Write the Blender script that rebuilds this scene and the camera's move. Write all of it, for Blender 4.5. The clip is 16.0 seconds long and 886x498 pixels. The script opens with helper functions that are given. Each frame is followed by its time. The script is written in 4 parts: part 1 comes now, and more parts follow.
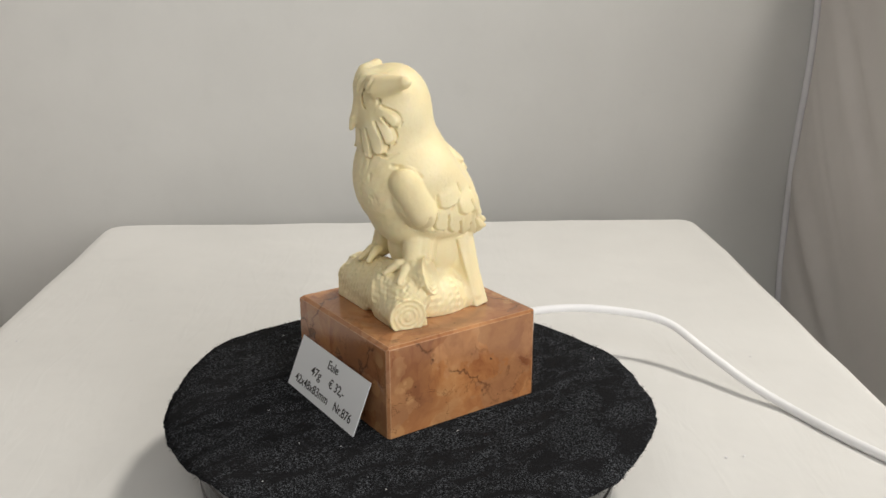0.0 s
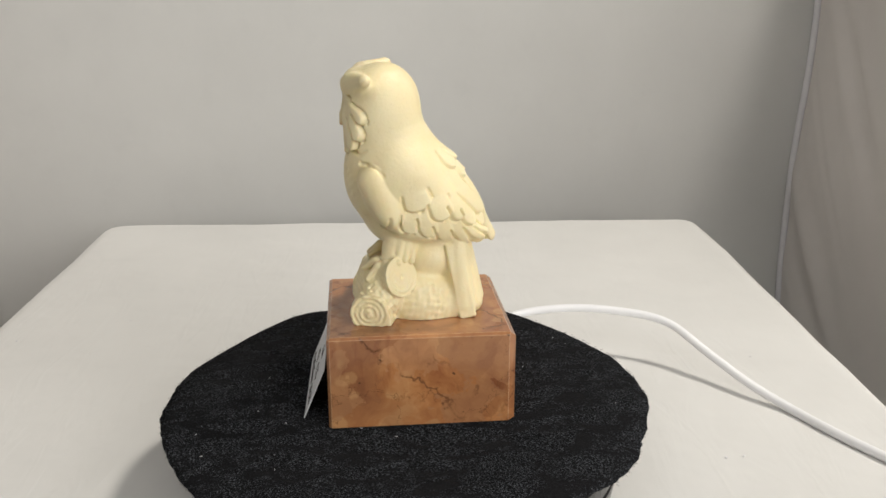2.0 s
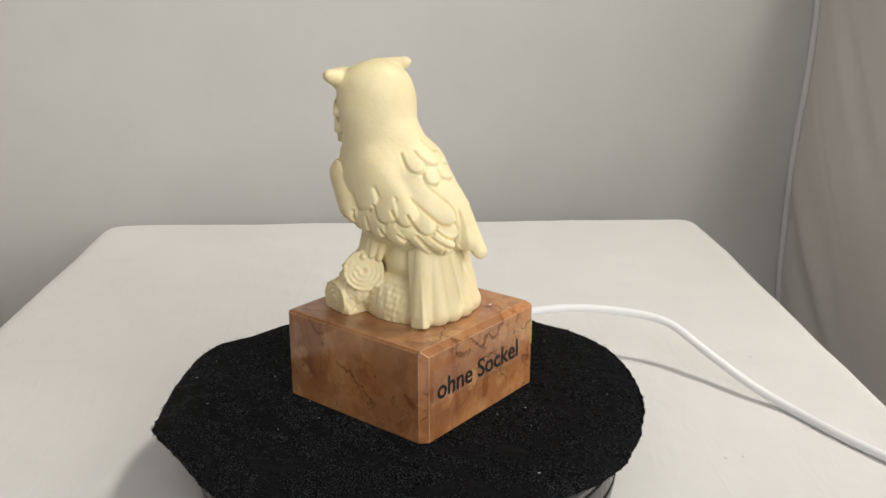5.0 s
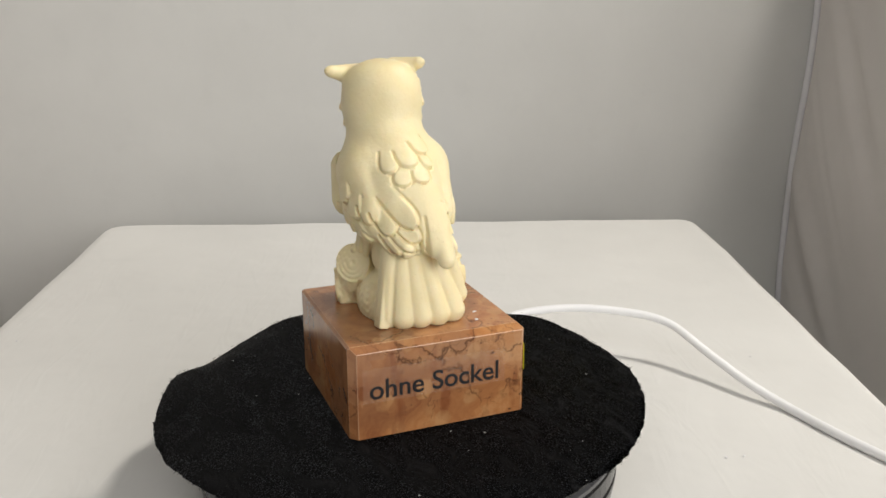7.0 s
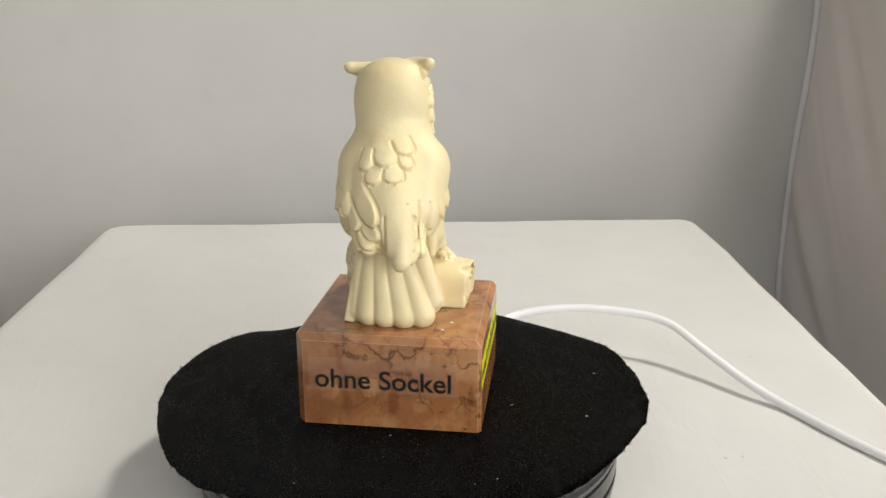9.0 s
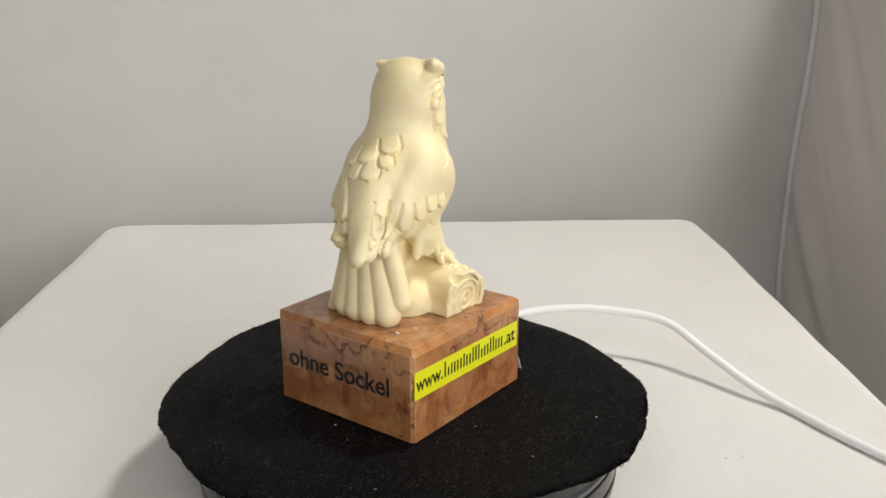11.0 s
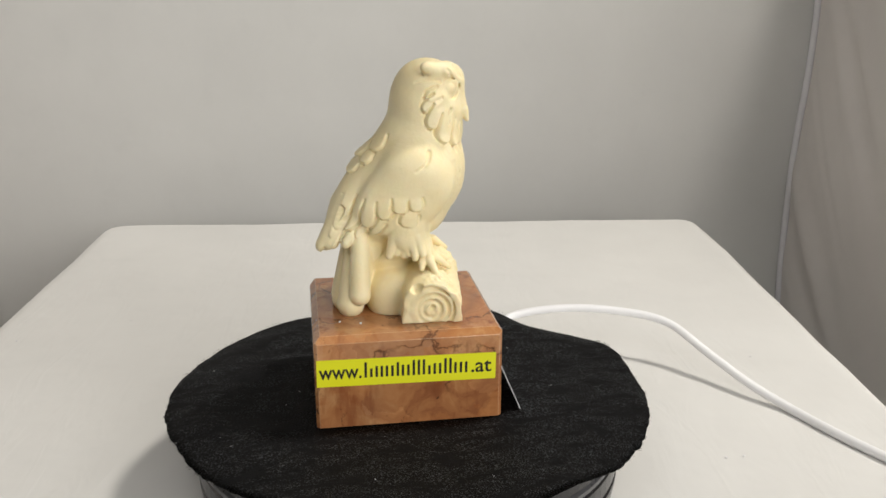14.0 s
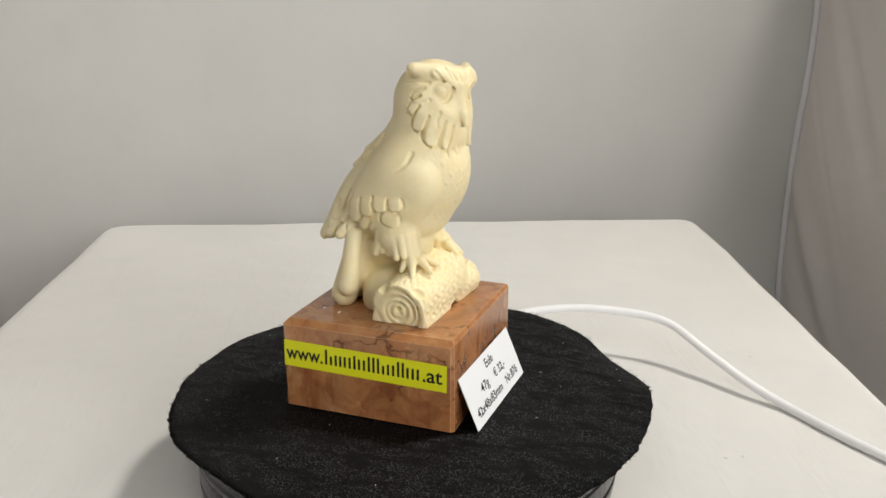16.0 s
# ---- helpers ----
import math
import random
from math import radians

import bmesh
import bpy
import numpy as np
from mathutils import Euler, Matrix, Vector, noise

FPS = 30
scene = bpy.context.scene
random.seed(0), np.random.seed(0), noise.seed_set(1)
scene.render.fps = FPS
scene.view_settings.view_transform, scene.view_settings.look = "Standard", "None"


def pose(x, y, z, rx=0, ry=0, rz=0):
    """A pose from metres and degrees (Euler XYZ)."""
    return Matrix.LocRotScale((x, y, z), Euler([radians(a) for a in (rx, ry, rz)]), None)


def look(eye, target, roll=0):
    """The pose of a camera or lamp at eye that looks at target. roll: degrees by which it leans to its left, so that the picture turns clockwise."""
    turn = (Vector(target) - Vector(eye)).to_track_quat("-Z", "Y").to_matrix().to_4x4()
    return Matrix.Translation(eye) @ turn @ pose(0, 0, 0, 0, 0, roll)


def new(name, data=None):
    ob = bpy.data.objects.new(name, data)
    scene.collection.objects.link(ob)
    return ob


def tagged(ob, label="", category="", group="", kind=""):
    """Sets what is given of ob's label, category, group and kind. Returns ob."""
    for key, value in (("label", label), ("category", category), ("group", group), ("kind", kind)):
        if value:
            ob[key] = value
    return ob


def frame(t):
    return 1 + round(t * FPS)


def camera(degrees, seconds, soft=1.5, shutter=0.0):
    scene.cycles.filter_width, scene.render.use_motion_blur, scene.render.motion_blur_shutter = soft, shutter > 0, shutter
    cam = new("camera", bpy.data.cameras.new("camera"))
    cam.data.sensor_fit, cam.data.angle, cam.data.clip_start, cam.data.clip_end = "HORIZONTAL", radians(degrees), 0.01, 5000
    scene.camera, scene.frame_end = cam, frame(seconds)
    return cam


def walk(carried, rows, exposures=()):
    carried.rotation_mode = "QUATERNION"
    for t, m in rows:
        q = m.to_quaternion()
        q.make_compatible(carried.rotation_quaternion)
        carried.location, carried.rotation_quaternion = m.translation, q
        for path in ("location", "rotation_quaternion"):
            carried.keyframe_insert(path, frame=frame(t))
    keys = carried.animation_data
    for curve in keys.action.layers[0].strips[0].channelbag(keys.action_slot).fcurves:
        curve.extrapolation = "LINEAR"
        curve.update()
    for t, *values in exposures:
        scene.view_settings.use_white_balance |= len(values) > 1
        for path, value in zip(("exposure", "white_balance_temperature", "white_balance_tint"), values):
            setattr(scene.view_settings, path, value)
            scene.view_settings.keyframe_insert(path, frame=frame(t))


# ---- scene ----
cam = camera(50.88, 16.0, soft=1.6)
EYE = (0.0, -0.3, 0.14276)
YAW, PITCH, ROLL = 2.330, -17.244, 0.053        # degrees
CAMERA_POSE = pose(*EYE, 90 + PITCH, 0, -YAW) @ pose(0, 0, 0, 0, 0, -ROLL)
walk(cam, [(0.0, CAMERA_POSE), (16.0, CAMERA_POSE)], exposures=[(0.0, 0.0), (16.0, 0.0)])

TURN_SPEED = -14.724                            # degrees a second, steady
TURN_START = -57.34
BLOCK_TOP = 30.8                                # millimetres above the velvet
TABLE_Z = -0.035
MM = 0.001

# ---- light ----
world = bpy.data.worlds.new("world")
world.use_nodes = True
world.node_tree.nodes["Background"].inputs[0].default_value = (0.75, 0.8, 0.9, 1)
world.node_tree.nodes["Background"].inputs[1].default_value = 0.15
scene.world = world


def area_lamp(name, eye, target, size, power, colour):
    data = bpy.data.lights.new(name, "AREA")
    data.shape, data.size, data.size_y = "RECTANGLE", size[0], size[1]
    data.energy, data.color = power, colour
    ob = new(name, data)
    ob.matrix_world = look(eye, target)
    return ob


area_lamp("desk_lamp", (0.48, 0.18, 0.86), (0.0, 0.0, 0.0), (0.13, 0.13), 5.3, (1.0, 0.945, 0.85))
# fill light added high at the front left, without a fixture
area_lamp("front_top_fill", (-0.30, -1.05, 1.32), (0.0, 0.1, 0.0), (0.8, 0.8), 5.0, (0.97, 0.965, 0.94))
# broad light added at the front right; no window stands there
area_lamp("front_right_fill", (0.78, -0.98, 0.46), (0.02, 0.05, 0.05), (1.0, 0.75), 12.8, (1.0, 0.975, 0.93))


# ---- materials ----
class Nodes:
    """A principled material with short calls for its nodes."""

    def __init__(self, name, colour, rough=0.6, metal=0.0):
        self.m = bpy.data.materials.new(name)
        self.m.use_nodes = True
        self.t = self.m.node_tree
        self.b = self.t.nodes["Principled BSDF"]
        self.b.inputs["Base Color"].default_value = (*colour, 1)
        self.b.inputs["Roughness"].default_value = rough
        self.b.inputs["Metallic"].default_value = metal
        self.co = self.t.nodes.new("ShaderNodeTexCoord").outputs["Object"]

    def link(self, a, b):
        self.t.links.new(a, b)

    def put(self, name, value):
        self.b.inputs[name].default_value = value

    def noise(self, scale, detail=4.0, rough=0.55, co=None, distort=0.0):
        n = self.t.nodes.new("ShaderNodeTexNoise")
        n.inputs["Scale"].default_value, n.inputs["Detail"].default_value = scale, detail
        n.inputs["Roughness"].default_value, n.inputs["Distortion"].default_value = rough, distort
        self.link(co or self.co, n.inputs["Vector"])
        return n.outputs["Fac"]

    def voronoi(self, scale, feature="F1", co=None):
        n = self.t.nodes.new("ShaderNodeTexVoronoi")
        n.feature = feature
        n.inputs["Scale"].default_value = scale
        self.link(co or self.co, n.inputs["Vector"])
        return n.outputs["Distance"]

    def stretch(self, sx, sy, sz):
        n = self.t.nodes.new("ShaderNodeMapping")
        n.inputs["Scale"].default_value = (sx, sy, sz)
        self.link(self.co, n.inputs["Vector"])
        return n.outputs["Vector"]

    def warp(self, scale, amount):
        n = self.t.nodes.new("ShaderNodeTexNoise")
        n.inputs["Scale"].default_value, n.inputs["Detail"].default_value = scale, 4
        self.link(self.co, n.inputs["Vector"])
        s = self.t.nodes.new("ShaderNodeVectorMath")
        s.operation = "SCALE"
        s.inputs["Scale"].default_value = amount
        self.link(n.outputs["Color"], s.inputs[0])
        a = self.t.nodes.new("ShaderNodeVectorMath")
        self.link(self.co, a.inputs[0])
        self.link(s.outputs[0], a.inputs[1])
        return a.outputs[0]

    def ramp(self, fac, *stops):
        n = self.t.nodes.new("ShaderNodeValToRGB")
        e = n.color_ramp.elements
        while len(e) < len(stops):
            e.new(0.5)
        for k, (p, c) in zip(e, stops):
            k.position = p
            k.color = (*c, 1) if isinstance(c, tuple) else (c, c, c, 1)
        self.link(fac, n.inputs["Fac"])
        return n.outputs["Color"]

    def mix(self, fac, a, b, how="MIX"):
        n = self.t.nodes.new("ShaderNodeMix")
        n.data_type, n.blend_type = "RGBA", how
        for i, v in ((0, fac), (6, a), (7, b)):
            if isinstance(v, (int, float)):
                n.inputs[i].default_value = v
            elif isinstance(v, tuple):
                n.inputs[i].default_value = (*v, 1)
            else:
                self.link(v, n.inputs[i])
        return n.outputs[2]

    def colour(self, c):
        self.link(c, self.b.inputs["Base Color"])

    def rough(self, c):
        self.link(c, self.b.inputs["Roughness"])

    def bump(self, height, strength, distance, after=None):
        n = self.t.nodes.new("ShaderNodeBump")
        n.inputs["Strength"].default_value, n.inputs["Distance"].default_value = strength, distance
        self.link(height, n.inputs["Height"])
        if after:
            self.link(after, n.inputs["Normal"])
        self.link(n.outputs[0], self.b.inputs["Normal"])
        return n.outputs[0]


def carved_resin():
    n = Nodes("cream_resin", (0.86, 0.75, 0.47), 0.52)
    tone = n.noise(60, 5)
    c = n.ramp(tone, (0.3, (0.83, 0.705, 0.41)), (0.7, (0.89, 0.79, 0.52)))
    n.colour(n.mix(n.ramp(n.noise(1500, 2), (0.62, 0.0), (0.75, 0.25)), c, (0.60, 0.46, 0.24)))
    n.put("Subsurface Weight", 0.12)
    n.put("Subsurface Radius", (0.004, 0.0025, 0.0012))
    n.put("Subsurface Scale", 0.3)
    b = n.bump(n.noise(900, 3), 0.12, 0.0006)
    n.bump(n.noise(220, 4), 0.18, 0.0015, b)
    return n.m


def marble(worn=0.0):
    n = Nodes("orange_marble" if not worn else "worn_marble_edge", (0.35, 0.15, 0.06), 0.16)
    w = n.warp(60, 0.03)
    cloud = n.noise(42, 7, 0.62, w, 0.8)
    c = n.ramp(cloud, (0.30, (0.22, 0.070, 0.026)), (0.42, (0.35, 0.138, 0.052)), (0.54, (0.46, 0.200, 0.076)), (0.68, (0.56, 0.290, 0.122)))
    # brown haze in broad patches
    c = n.mix(n.ramp(n.noise(24, 3), (0.48, 0.0), (0.64, 0.5)), c, (0.24, 0.11, 0.055))
    # pale round clasts, some with a fine dark rim
    spots = n.voronoi(105, "F1", n.warp(160, 0.004))
    pick = n.ramp(n.noise(46, 2), (0.50, 0.0), (0.58, 0.75))
    c = n.mix(n.mix(1.0, n.ramp(spots, (0.30, 1.0), (0.36, 0.0)), pick, "MULTIPLY"), c, (0.50, 0.265, 0.115))
    # red stains that run downwards
    c = n.mix(n.ramp(n.noise(1, 4, 0.55, n.stretch(150, 150, 34)), (0.57, 0.0), (0.68, 0.6)), c, (0.19, 0.050, 0.018))
    # broken angular pieces, each a little paler or greyer
    cell = n.t.nodes.new("ShaderNodeTexVoronoi")
    cell.inputs["Scale"].default_value = 62
    n.link(n.warp(120, 0.022), cell.inputs["Vector"])
    piece = n.t.nodes.new("ShaderNodeSeparateColor")
    n.link(cell.outputs["Color"], piece.inputs[0])
    c = n.mix(n.ramp(piece.outputs[0], (0.50, 0.0), (0.75, 0.24)), c, (0.55, 0.31, 0.16))
    c = n.mix(n.ramp(piece.outputs[1], (0.50, 0.0), (0.80, 0.26)), c, (0.21, 0.095, 0.05))
    # hairline cracks of a second, finer net
    h = n.voronoi(58, "DISTANCE_TO_EDGE", n.warp(260, 0.012))
    c = n.mix(n.mix(1.0, n.ramp(h, (0.0, 1.0), (0.012, 0.0)), n.ramp(n.noise(38, 2), (0.50, 0.0), (0.58, 0.7)), "MULTIPLY"), c, (0.10, 0.045, 0.022))
    # thin ragged veins
    v = n.voronoi(27, "DISTANCE_TO_EDGE", n.warp(170, 0.016))
    vein = n.mix(1.0, n.ramp(v, (0.0, 1.0), (0.022, 0.0)), n.ramp(n.noise(50, 3), (0.40, 0.0), (0.52, 0.85)), "MULTIPLY")
    c = n.mix(vein, c, (0.085, 0.034, 0.016))
    # small pits
    c = n.mix(n.ramp(n.noise(420, 1), (0.74, 0.0), (0.78, 0.8)), c, (0.07, 0.035, 0.02))
    # ring left by an earlier, round foot
    far = n.t.nodes.new("ShaderNodeVectorMath")
    far.operation = "DISTANCE"
    flat = n.t.nodes.new("ShaderNodeVectorMath")
    flat.operation = "MULTIPLY"
    flat.inputs[1].default_value = (1, 1, 0)
    n.link(n.warp(90, 0.002), flat.inputs[0])
    n.link(flat.outputs[0], far.inputs[0])
    far.inputs[1].default_value = (0.0035, 0.0015, 0)
    c = n.mix(n.ramp(far.outputs["Value"], (0.0, 0.0), (0.0212, 0.10), (0.0228, 0.50), (0.0240, 0.40), (0.0246, 0.0)), c, (0.16, 0.07, 0.034))
    if worn:
        c = n.mix(n.ramp(n.noise(300, 4), (0.35, worn * 0.4), (0.65, worn)), c, (0.66, 0.42, 0.25))
    n.colour(c)
    n.rough(n.ramp(n.noise(120, 5), (0.3, 0.10), (0.75, 0.26)))
    n.put("Specular IOR Level", 0.55)
    b = n.bump(vein, 0.25, -0.0003)
    n.bump(n.noise(2500, 2), 0.03, 0.0002, b)
    return n.m


def velvet():
    """Short pile that leans one way, more in some crushed patches than in others."""
    n = Nodes("black_velvet", (0.006, 0.006, 0.007), 0.75)
    n.put("Specular IOR Level", 0.06)
    crush = n.noise(1, 6, 0.66, n.stretch(150, 65, 60), 0.7)
    grain = n.noise(1, 2, 0.6, n.stretch(2700, 1900, 2000))
    # sheen of the black pile painted as pale bluish flecks, mostly in crushed patches
    sheen_flecks = n.mix(1.0, n.ramp(grain, (0.52, 0.0), (0.66, 1.0)), n.ramp(crush, (0.42, 0.05), (0.56, 1.0)), "MULTIPLY")
    n.colour(n.mix(sheen_flecks, (0.009, 0.009, 0.010), (0.150, 0.158, 0.174)))
    b = n.bump(grain, 0.6, 0.0010)
    b = n.bump(crush, 0.4, 0.004, b)
    turn = n.t.nodes.new("ShaderNodeVectorTransform")
    turn.vector_type, turn.convert_from, turn.convert_to = "VECTOR", "OBJECT", "WORLD"
    lean = radians(353)
    turn.inputs[0].default_value = (math.cos(lean), math.sin(lean), 0)
    size = n.t.nodes.new("ShaderNodeVectorMath")
    size.operation = "SCALE"
    n.link(turn.outputs[0], size.inputs[0])
    n.link(n.ramp(crush, (0.38, 0.5), (0.60, 2.6)), size.inputs["Scale"])
    add = n.t.nodes.new("ShaderNodeVectorMath")
    n.link(b, add.inputs[0])
    n.link(size.outputs[0], add.inputs[1])
    unit = n.t.nodes.new("ShaderNodeVectorMath")
    unit.operation = "NORMALIZE"
    n.link(add.outputs[0], unit.inputs[0])
    n.link(unit.outputs[0], n.b.inputs["Normal"])
    return n.m


def white_cloth(name, colour, weave=1800.0, fold=0.25, creased=0.0):
    n = Nodes(name, colour, 0.85)
    dark = tuple(v * 0.93 for v in colour)
    c = n.ramp(n.noise(9, 5), (0.3, dark), (0.7, colour))
    n.colour(n.mix(n.ramp(n.noise(38, 6, 0.65), (0.56, 0.0), (0.74, 0.14)), c, tuple(v * 0.8 for v in colour)))
    n.put("Specular IOR Level", 0.2)
    b = n.bump(n.noise(weave, 2), 0.12, 0.0004)
    b = n.bump(n.noise(16, 3), fold, 0.006, b)
    crease = n.ramp(n.noise(1, 3, 0.5, n.stretch(60, 14, 30), 0.6), (0.42, 0.0), (0.5, 1.0), (0.58, 0.0))
    n.bump(crease, creased, 0.0008, b)
    return n.m


def plastic(name, colour, rough, fine=0.05):
    n = Nodes(name, colour, rough)
    n.rough(n.ramp(n.noise(90, 4), (0.3, rough * 0.8), (0.7, min(1.0, rough * 1.3))))
    n.bump(n.noise(700, 3), fine, 0.0004)
    return n.m


RESIN, MARBLE, WORN_MARBLE, VELVET = carved_resin(), marble(), marble(0.55), velvet()
TABLE_CLOTH = white_cloth("white_cotton", (0.745, 0.738, 0.722), 1800.0, 0.4, 0.09)
TENT_CLOTH = white_cloth("tent_nylon", (0.625, 0.622, 0.608), 2500.0, 0.2)
TENT_SIDE = white_cloth("tent_side_nylon", (0.69, 0.655, 0.63), 2500.0, 0.25)
PIPING = plastic("grey_piping", (0.70, 0.69, 0.72), 0.6)
PAPER = plastic("white_paper", (0.82, 0.84, 0.87), 0.7)
YELLOW = plastic("neon_yellow_paper", (0.80, 0.80, 0.015), 0.45)
INK = plastic("black_ink", (0.012, 0.012, 0.014), 0.5)
CABLE = plastic("white_cable_jacket", (0.88, 0.88, 0.90), 0.38)
BLACK_PLASTIC = plastic("glossy_black_plastic", (0.02, 0.02, 0.022), 0.18)
GREY_RING = plastic("grey_metal_ring", (0.10, 0.10, 0.105), 0.3)
ROOM_PAINT = plastic("room_paint", (0.62, 0.60, 0.57), 0.8)
LINT = plastic("white_lint", (0.7, 0.7, 0.7), 0.8)


def tape_film():
    n = Nodes("clear_tape", (0.6, 0.5, 0.42), 0.25)
    n.put("Alpha", 0.045)
    n.bump(n.noise(300, 3), 0.1, 0.0003)
    return n.m


TAPE = tape_film()


# ---- building helpers ----
def mesh_of(name, bm, material, smooth=False):
    me = bpy.data.meshes.new(name)
    bm.normal_update()
    bm.to_mesh(me)
    bm.free()
    me.materials.append(material)
    if smooth:
        me.polygons.foreach_set("use_smooth", [True] * len(me.polygons))
    return me


def part(name, bm, material, parent=None, label="", smooth=False):
    """One mesh object, under a thing where one is given."""
    ob = new(name, bm if isinstance(bm, bpy.types.Mesh) else mesh_of(name, bm, material, smooth))
    ob.parent = parent
    return tagged(ob, label)


def box_bm(lo, hi, bevel=0.0, segments=2):
    bm = bmesh.new()
    bmesh.ops.create_cube(bm, size=1.0)
    for v in bm.verts:
        v.co = Vector([lo[i] + (v.co[i] + 0.5) * (hi[i] - lo[i]) for i in range(3)])
    if bevel:
        bmesh.ops.bevel(bm, geom=bm.edges[:], offset=bevel, segments=segments, profile=0.5, affect="EDGES")
    return bm


def lathe_bm(profile, steps=96):
    """A solid turned round z from (radius, height) pairs that begin and end on the axis."""
    bm = bmesh.new()
    rings = []
    for r, z in profile:
        if r < 1e-6:
            rings.append([bm.verts.new((0, 0, z))])
        else:
            rings.append([bm.verts.new((r * math.cos(2 * math.pi * i / steps), r * math.sin(2 * math.pi * i / steps), z)) for i in range(steps)])
    for a, b in zip(rings, rings[1:]):
        for i in range(steps):
            j = (i + 1) % steps
            if len(a) == 1:
                bm.faces.new((a[0], b[j], b[i]))
            elif len(b) == 1:
                bm.faces.new((a[i], a[j], b[0]))
            else:
                bm.faces.new((a[i], a[j], b[j], b[i]))
    bmesh.ops.recalc_face_normals(bm, faces=bm.faces[:])
    return bm


def tube_bm(points, radius, sides=14):
    """A round cord along a smooth line through the points."""
    pts = [Vector(p) for p in points]
    line = []
    for i in range(len(pts) - 1):
        p0, p1, p2, p3 = pts[max(i - 1, 0)], pts[i], pts[i + 1], pts[min(i + 2, len(pts) - 1)]
        for k in range(8):
            t = k / 8
            line.append(0.5 * ((2 * p1) + (p2 - p0) * t + (2 * p0 - 5 * p1 + 4 * p2 - p3) * t * t + (3 * p1 - p0 - 3 * p2 + p3) * t ** 3))
    line.append(pts[-1])
    bm = bmesh.new()
    rings = []
    up = Vector((0, 0, 1))
    for i, p in enumerate(line):
        d = (line[min(i + 1, len(line) - 1)] - line[max(i - 1, 0)]).normalized()
        s = d.cross(up if abs(d.z) < 0.95 else Vector((0, 1, 0))).normalized()
        u = s.cross(d)
        rings.append([bm.verts.new(p + radius * (math.cos(a) * s + math.sin(a) * u)) for a in (2 * math.pi * k / sides for k in range(sides))])
    for a, b in zip(rings, rings[1:]):
        for k in range(sides):
            bm.faces.new((a[k], a[(k + 1) % sides], b[(k + 1) % sides], b[k]))
    bm.faces.new(rings[0][::-1])
    bm.faces.new(rings[-1])
    bmesh.ops.recalc_face_normals(bm, faces=bm.faces[:])
    return bm


def sheet_bm(origin, along, up, n, m, lift, thick):
    """A cloth panel with thickness: a grid from origin over along and up, pushed out along its normal by lift(s, t)."""
    o, a, u = Vector(origin), Vector(along), Vector(up)
    nrm = a.cross(u).normalized()
    bm = bmesh.new()
    layers = []
    for back in (0.0, thick):
        layers.append([[bm.verts.new(o + a * (i / n) + u * (j / m) + nrm * (lift(i / n, j / m) - back)) for j in range(m + 1)] for i in range(n + 1)])
    f, b = layers
    for i in range(n):
        for j in range(m):
            bm.faces.new((f[i][j], f[i + 1][j], f[i + 1][j + 1], f[i][j + 1]))
            bm.faces.new((b[i][j], b[i][j + 1], b[i + 1][j + 1], b[i + 1][j]))
    for i in range(n):
        bm.faces.new((f[i][0], b[i][0], b[i + 1][0], f[i + 1][0]))
        bm.faces.new((f[i][m], f[i + 1][m], b[i + 1][m], b[i][m]))
    for j in range(m):
        bm.faces.new((f[0][j], f[0][j + 1], b[0][j + 1], b[0][j]))
        bm.faces.new((f[n][j], b[n][j], b[n][j + 1], f[n][j + 1]))
    return bm


def lettering(text, size, m, material, parent, width=None, name="lettering"):
    """Flat raised letters in the built-in font, centred, standing on the plane z = 0 of the pose m."""
    cu = bpy.data.curves.new("letters", "FONT")
    cu.body, cu.size, cu.extrude, cu.align_x, cu.resolution_u = text, size, 0.00003, "CENTER", 6
    cu.offset = size * 0.012
    tmp = bpy.data.objects.new("letters", cu)
    me = bpy.data.meshes.new_from_object(tmp)
    bpy.data.objects.remove(tmp)
    bpy.data.curves.remove(cu)
    xs = [v.co.x for v in me.vertices]
    mid, span = (max(xs) + min(xs)) / 2, max(xs) - min(xs)
    k = width / span if width else 1.0
    for v in me.vertices:
        v.co.x = (v.co.x - mid) * k
    me.transform(m)
    me.materials.clear()
    me.materials.append(material)
    return part(name, me, material, parent)


# ---- the light tent ----
TENT_X, TENT_BACK, TENT_FRONT, TENT_LOW, TENT_HIGH = 0.311, 0.40, 0.0, -0.165, 0.235


def soft(s, t, k, amount):
    return amount * noise.noise((s * k, t * k, k * 1.7))


def back_lift(s, t):
    return soft(s, t, 2.0, 0.003) + soft(s, t, 6.0, 0.0006)


def seam_in(t):
    """How far the corner seam is pulled inwards at height t of the wall."""
    return 0.0045 + 0.0065 * 0.5 * (1 - math.tanh((t - 0.50) / 0.10)) - 0.003 * max(0.0, 0.2 - t) / 0.2


def side_lift(s, t):
    """Slanting wrinkles that run down from the back corner and die away."""
    near = math.exp(-((s - 0.10) / 0.20) ** 2) * min(1.0, s / 0.03)
    run = t * 0.85 + s * 1.15
    fold = math.sin(42 * run + 4 * noise.noise((run * 3, s * 1.2, 3)))
    fine = math.sin(120 * run + 6 * noise.noise((run * 6, s * 2, 5)))
    gate = min(1.0, max(0.0, noise.noise((run * 5, s * 4, 9)) * 1.6 + 0.12))
    small = min(1.0, max(0.0, noise.noise((run * 9, s * 7, 4)) * 1.8))
    return seam_in(t) * math.exp(-(s / 0.30) ** 2) + soft(s, t, 2.0, 0.0015) + near * (0.0034 * fold * gate + 0.0007 * fine * small)


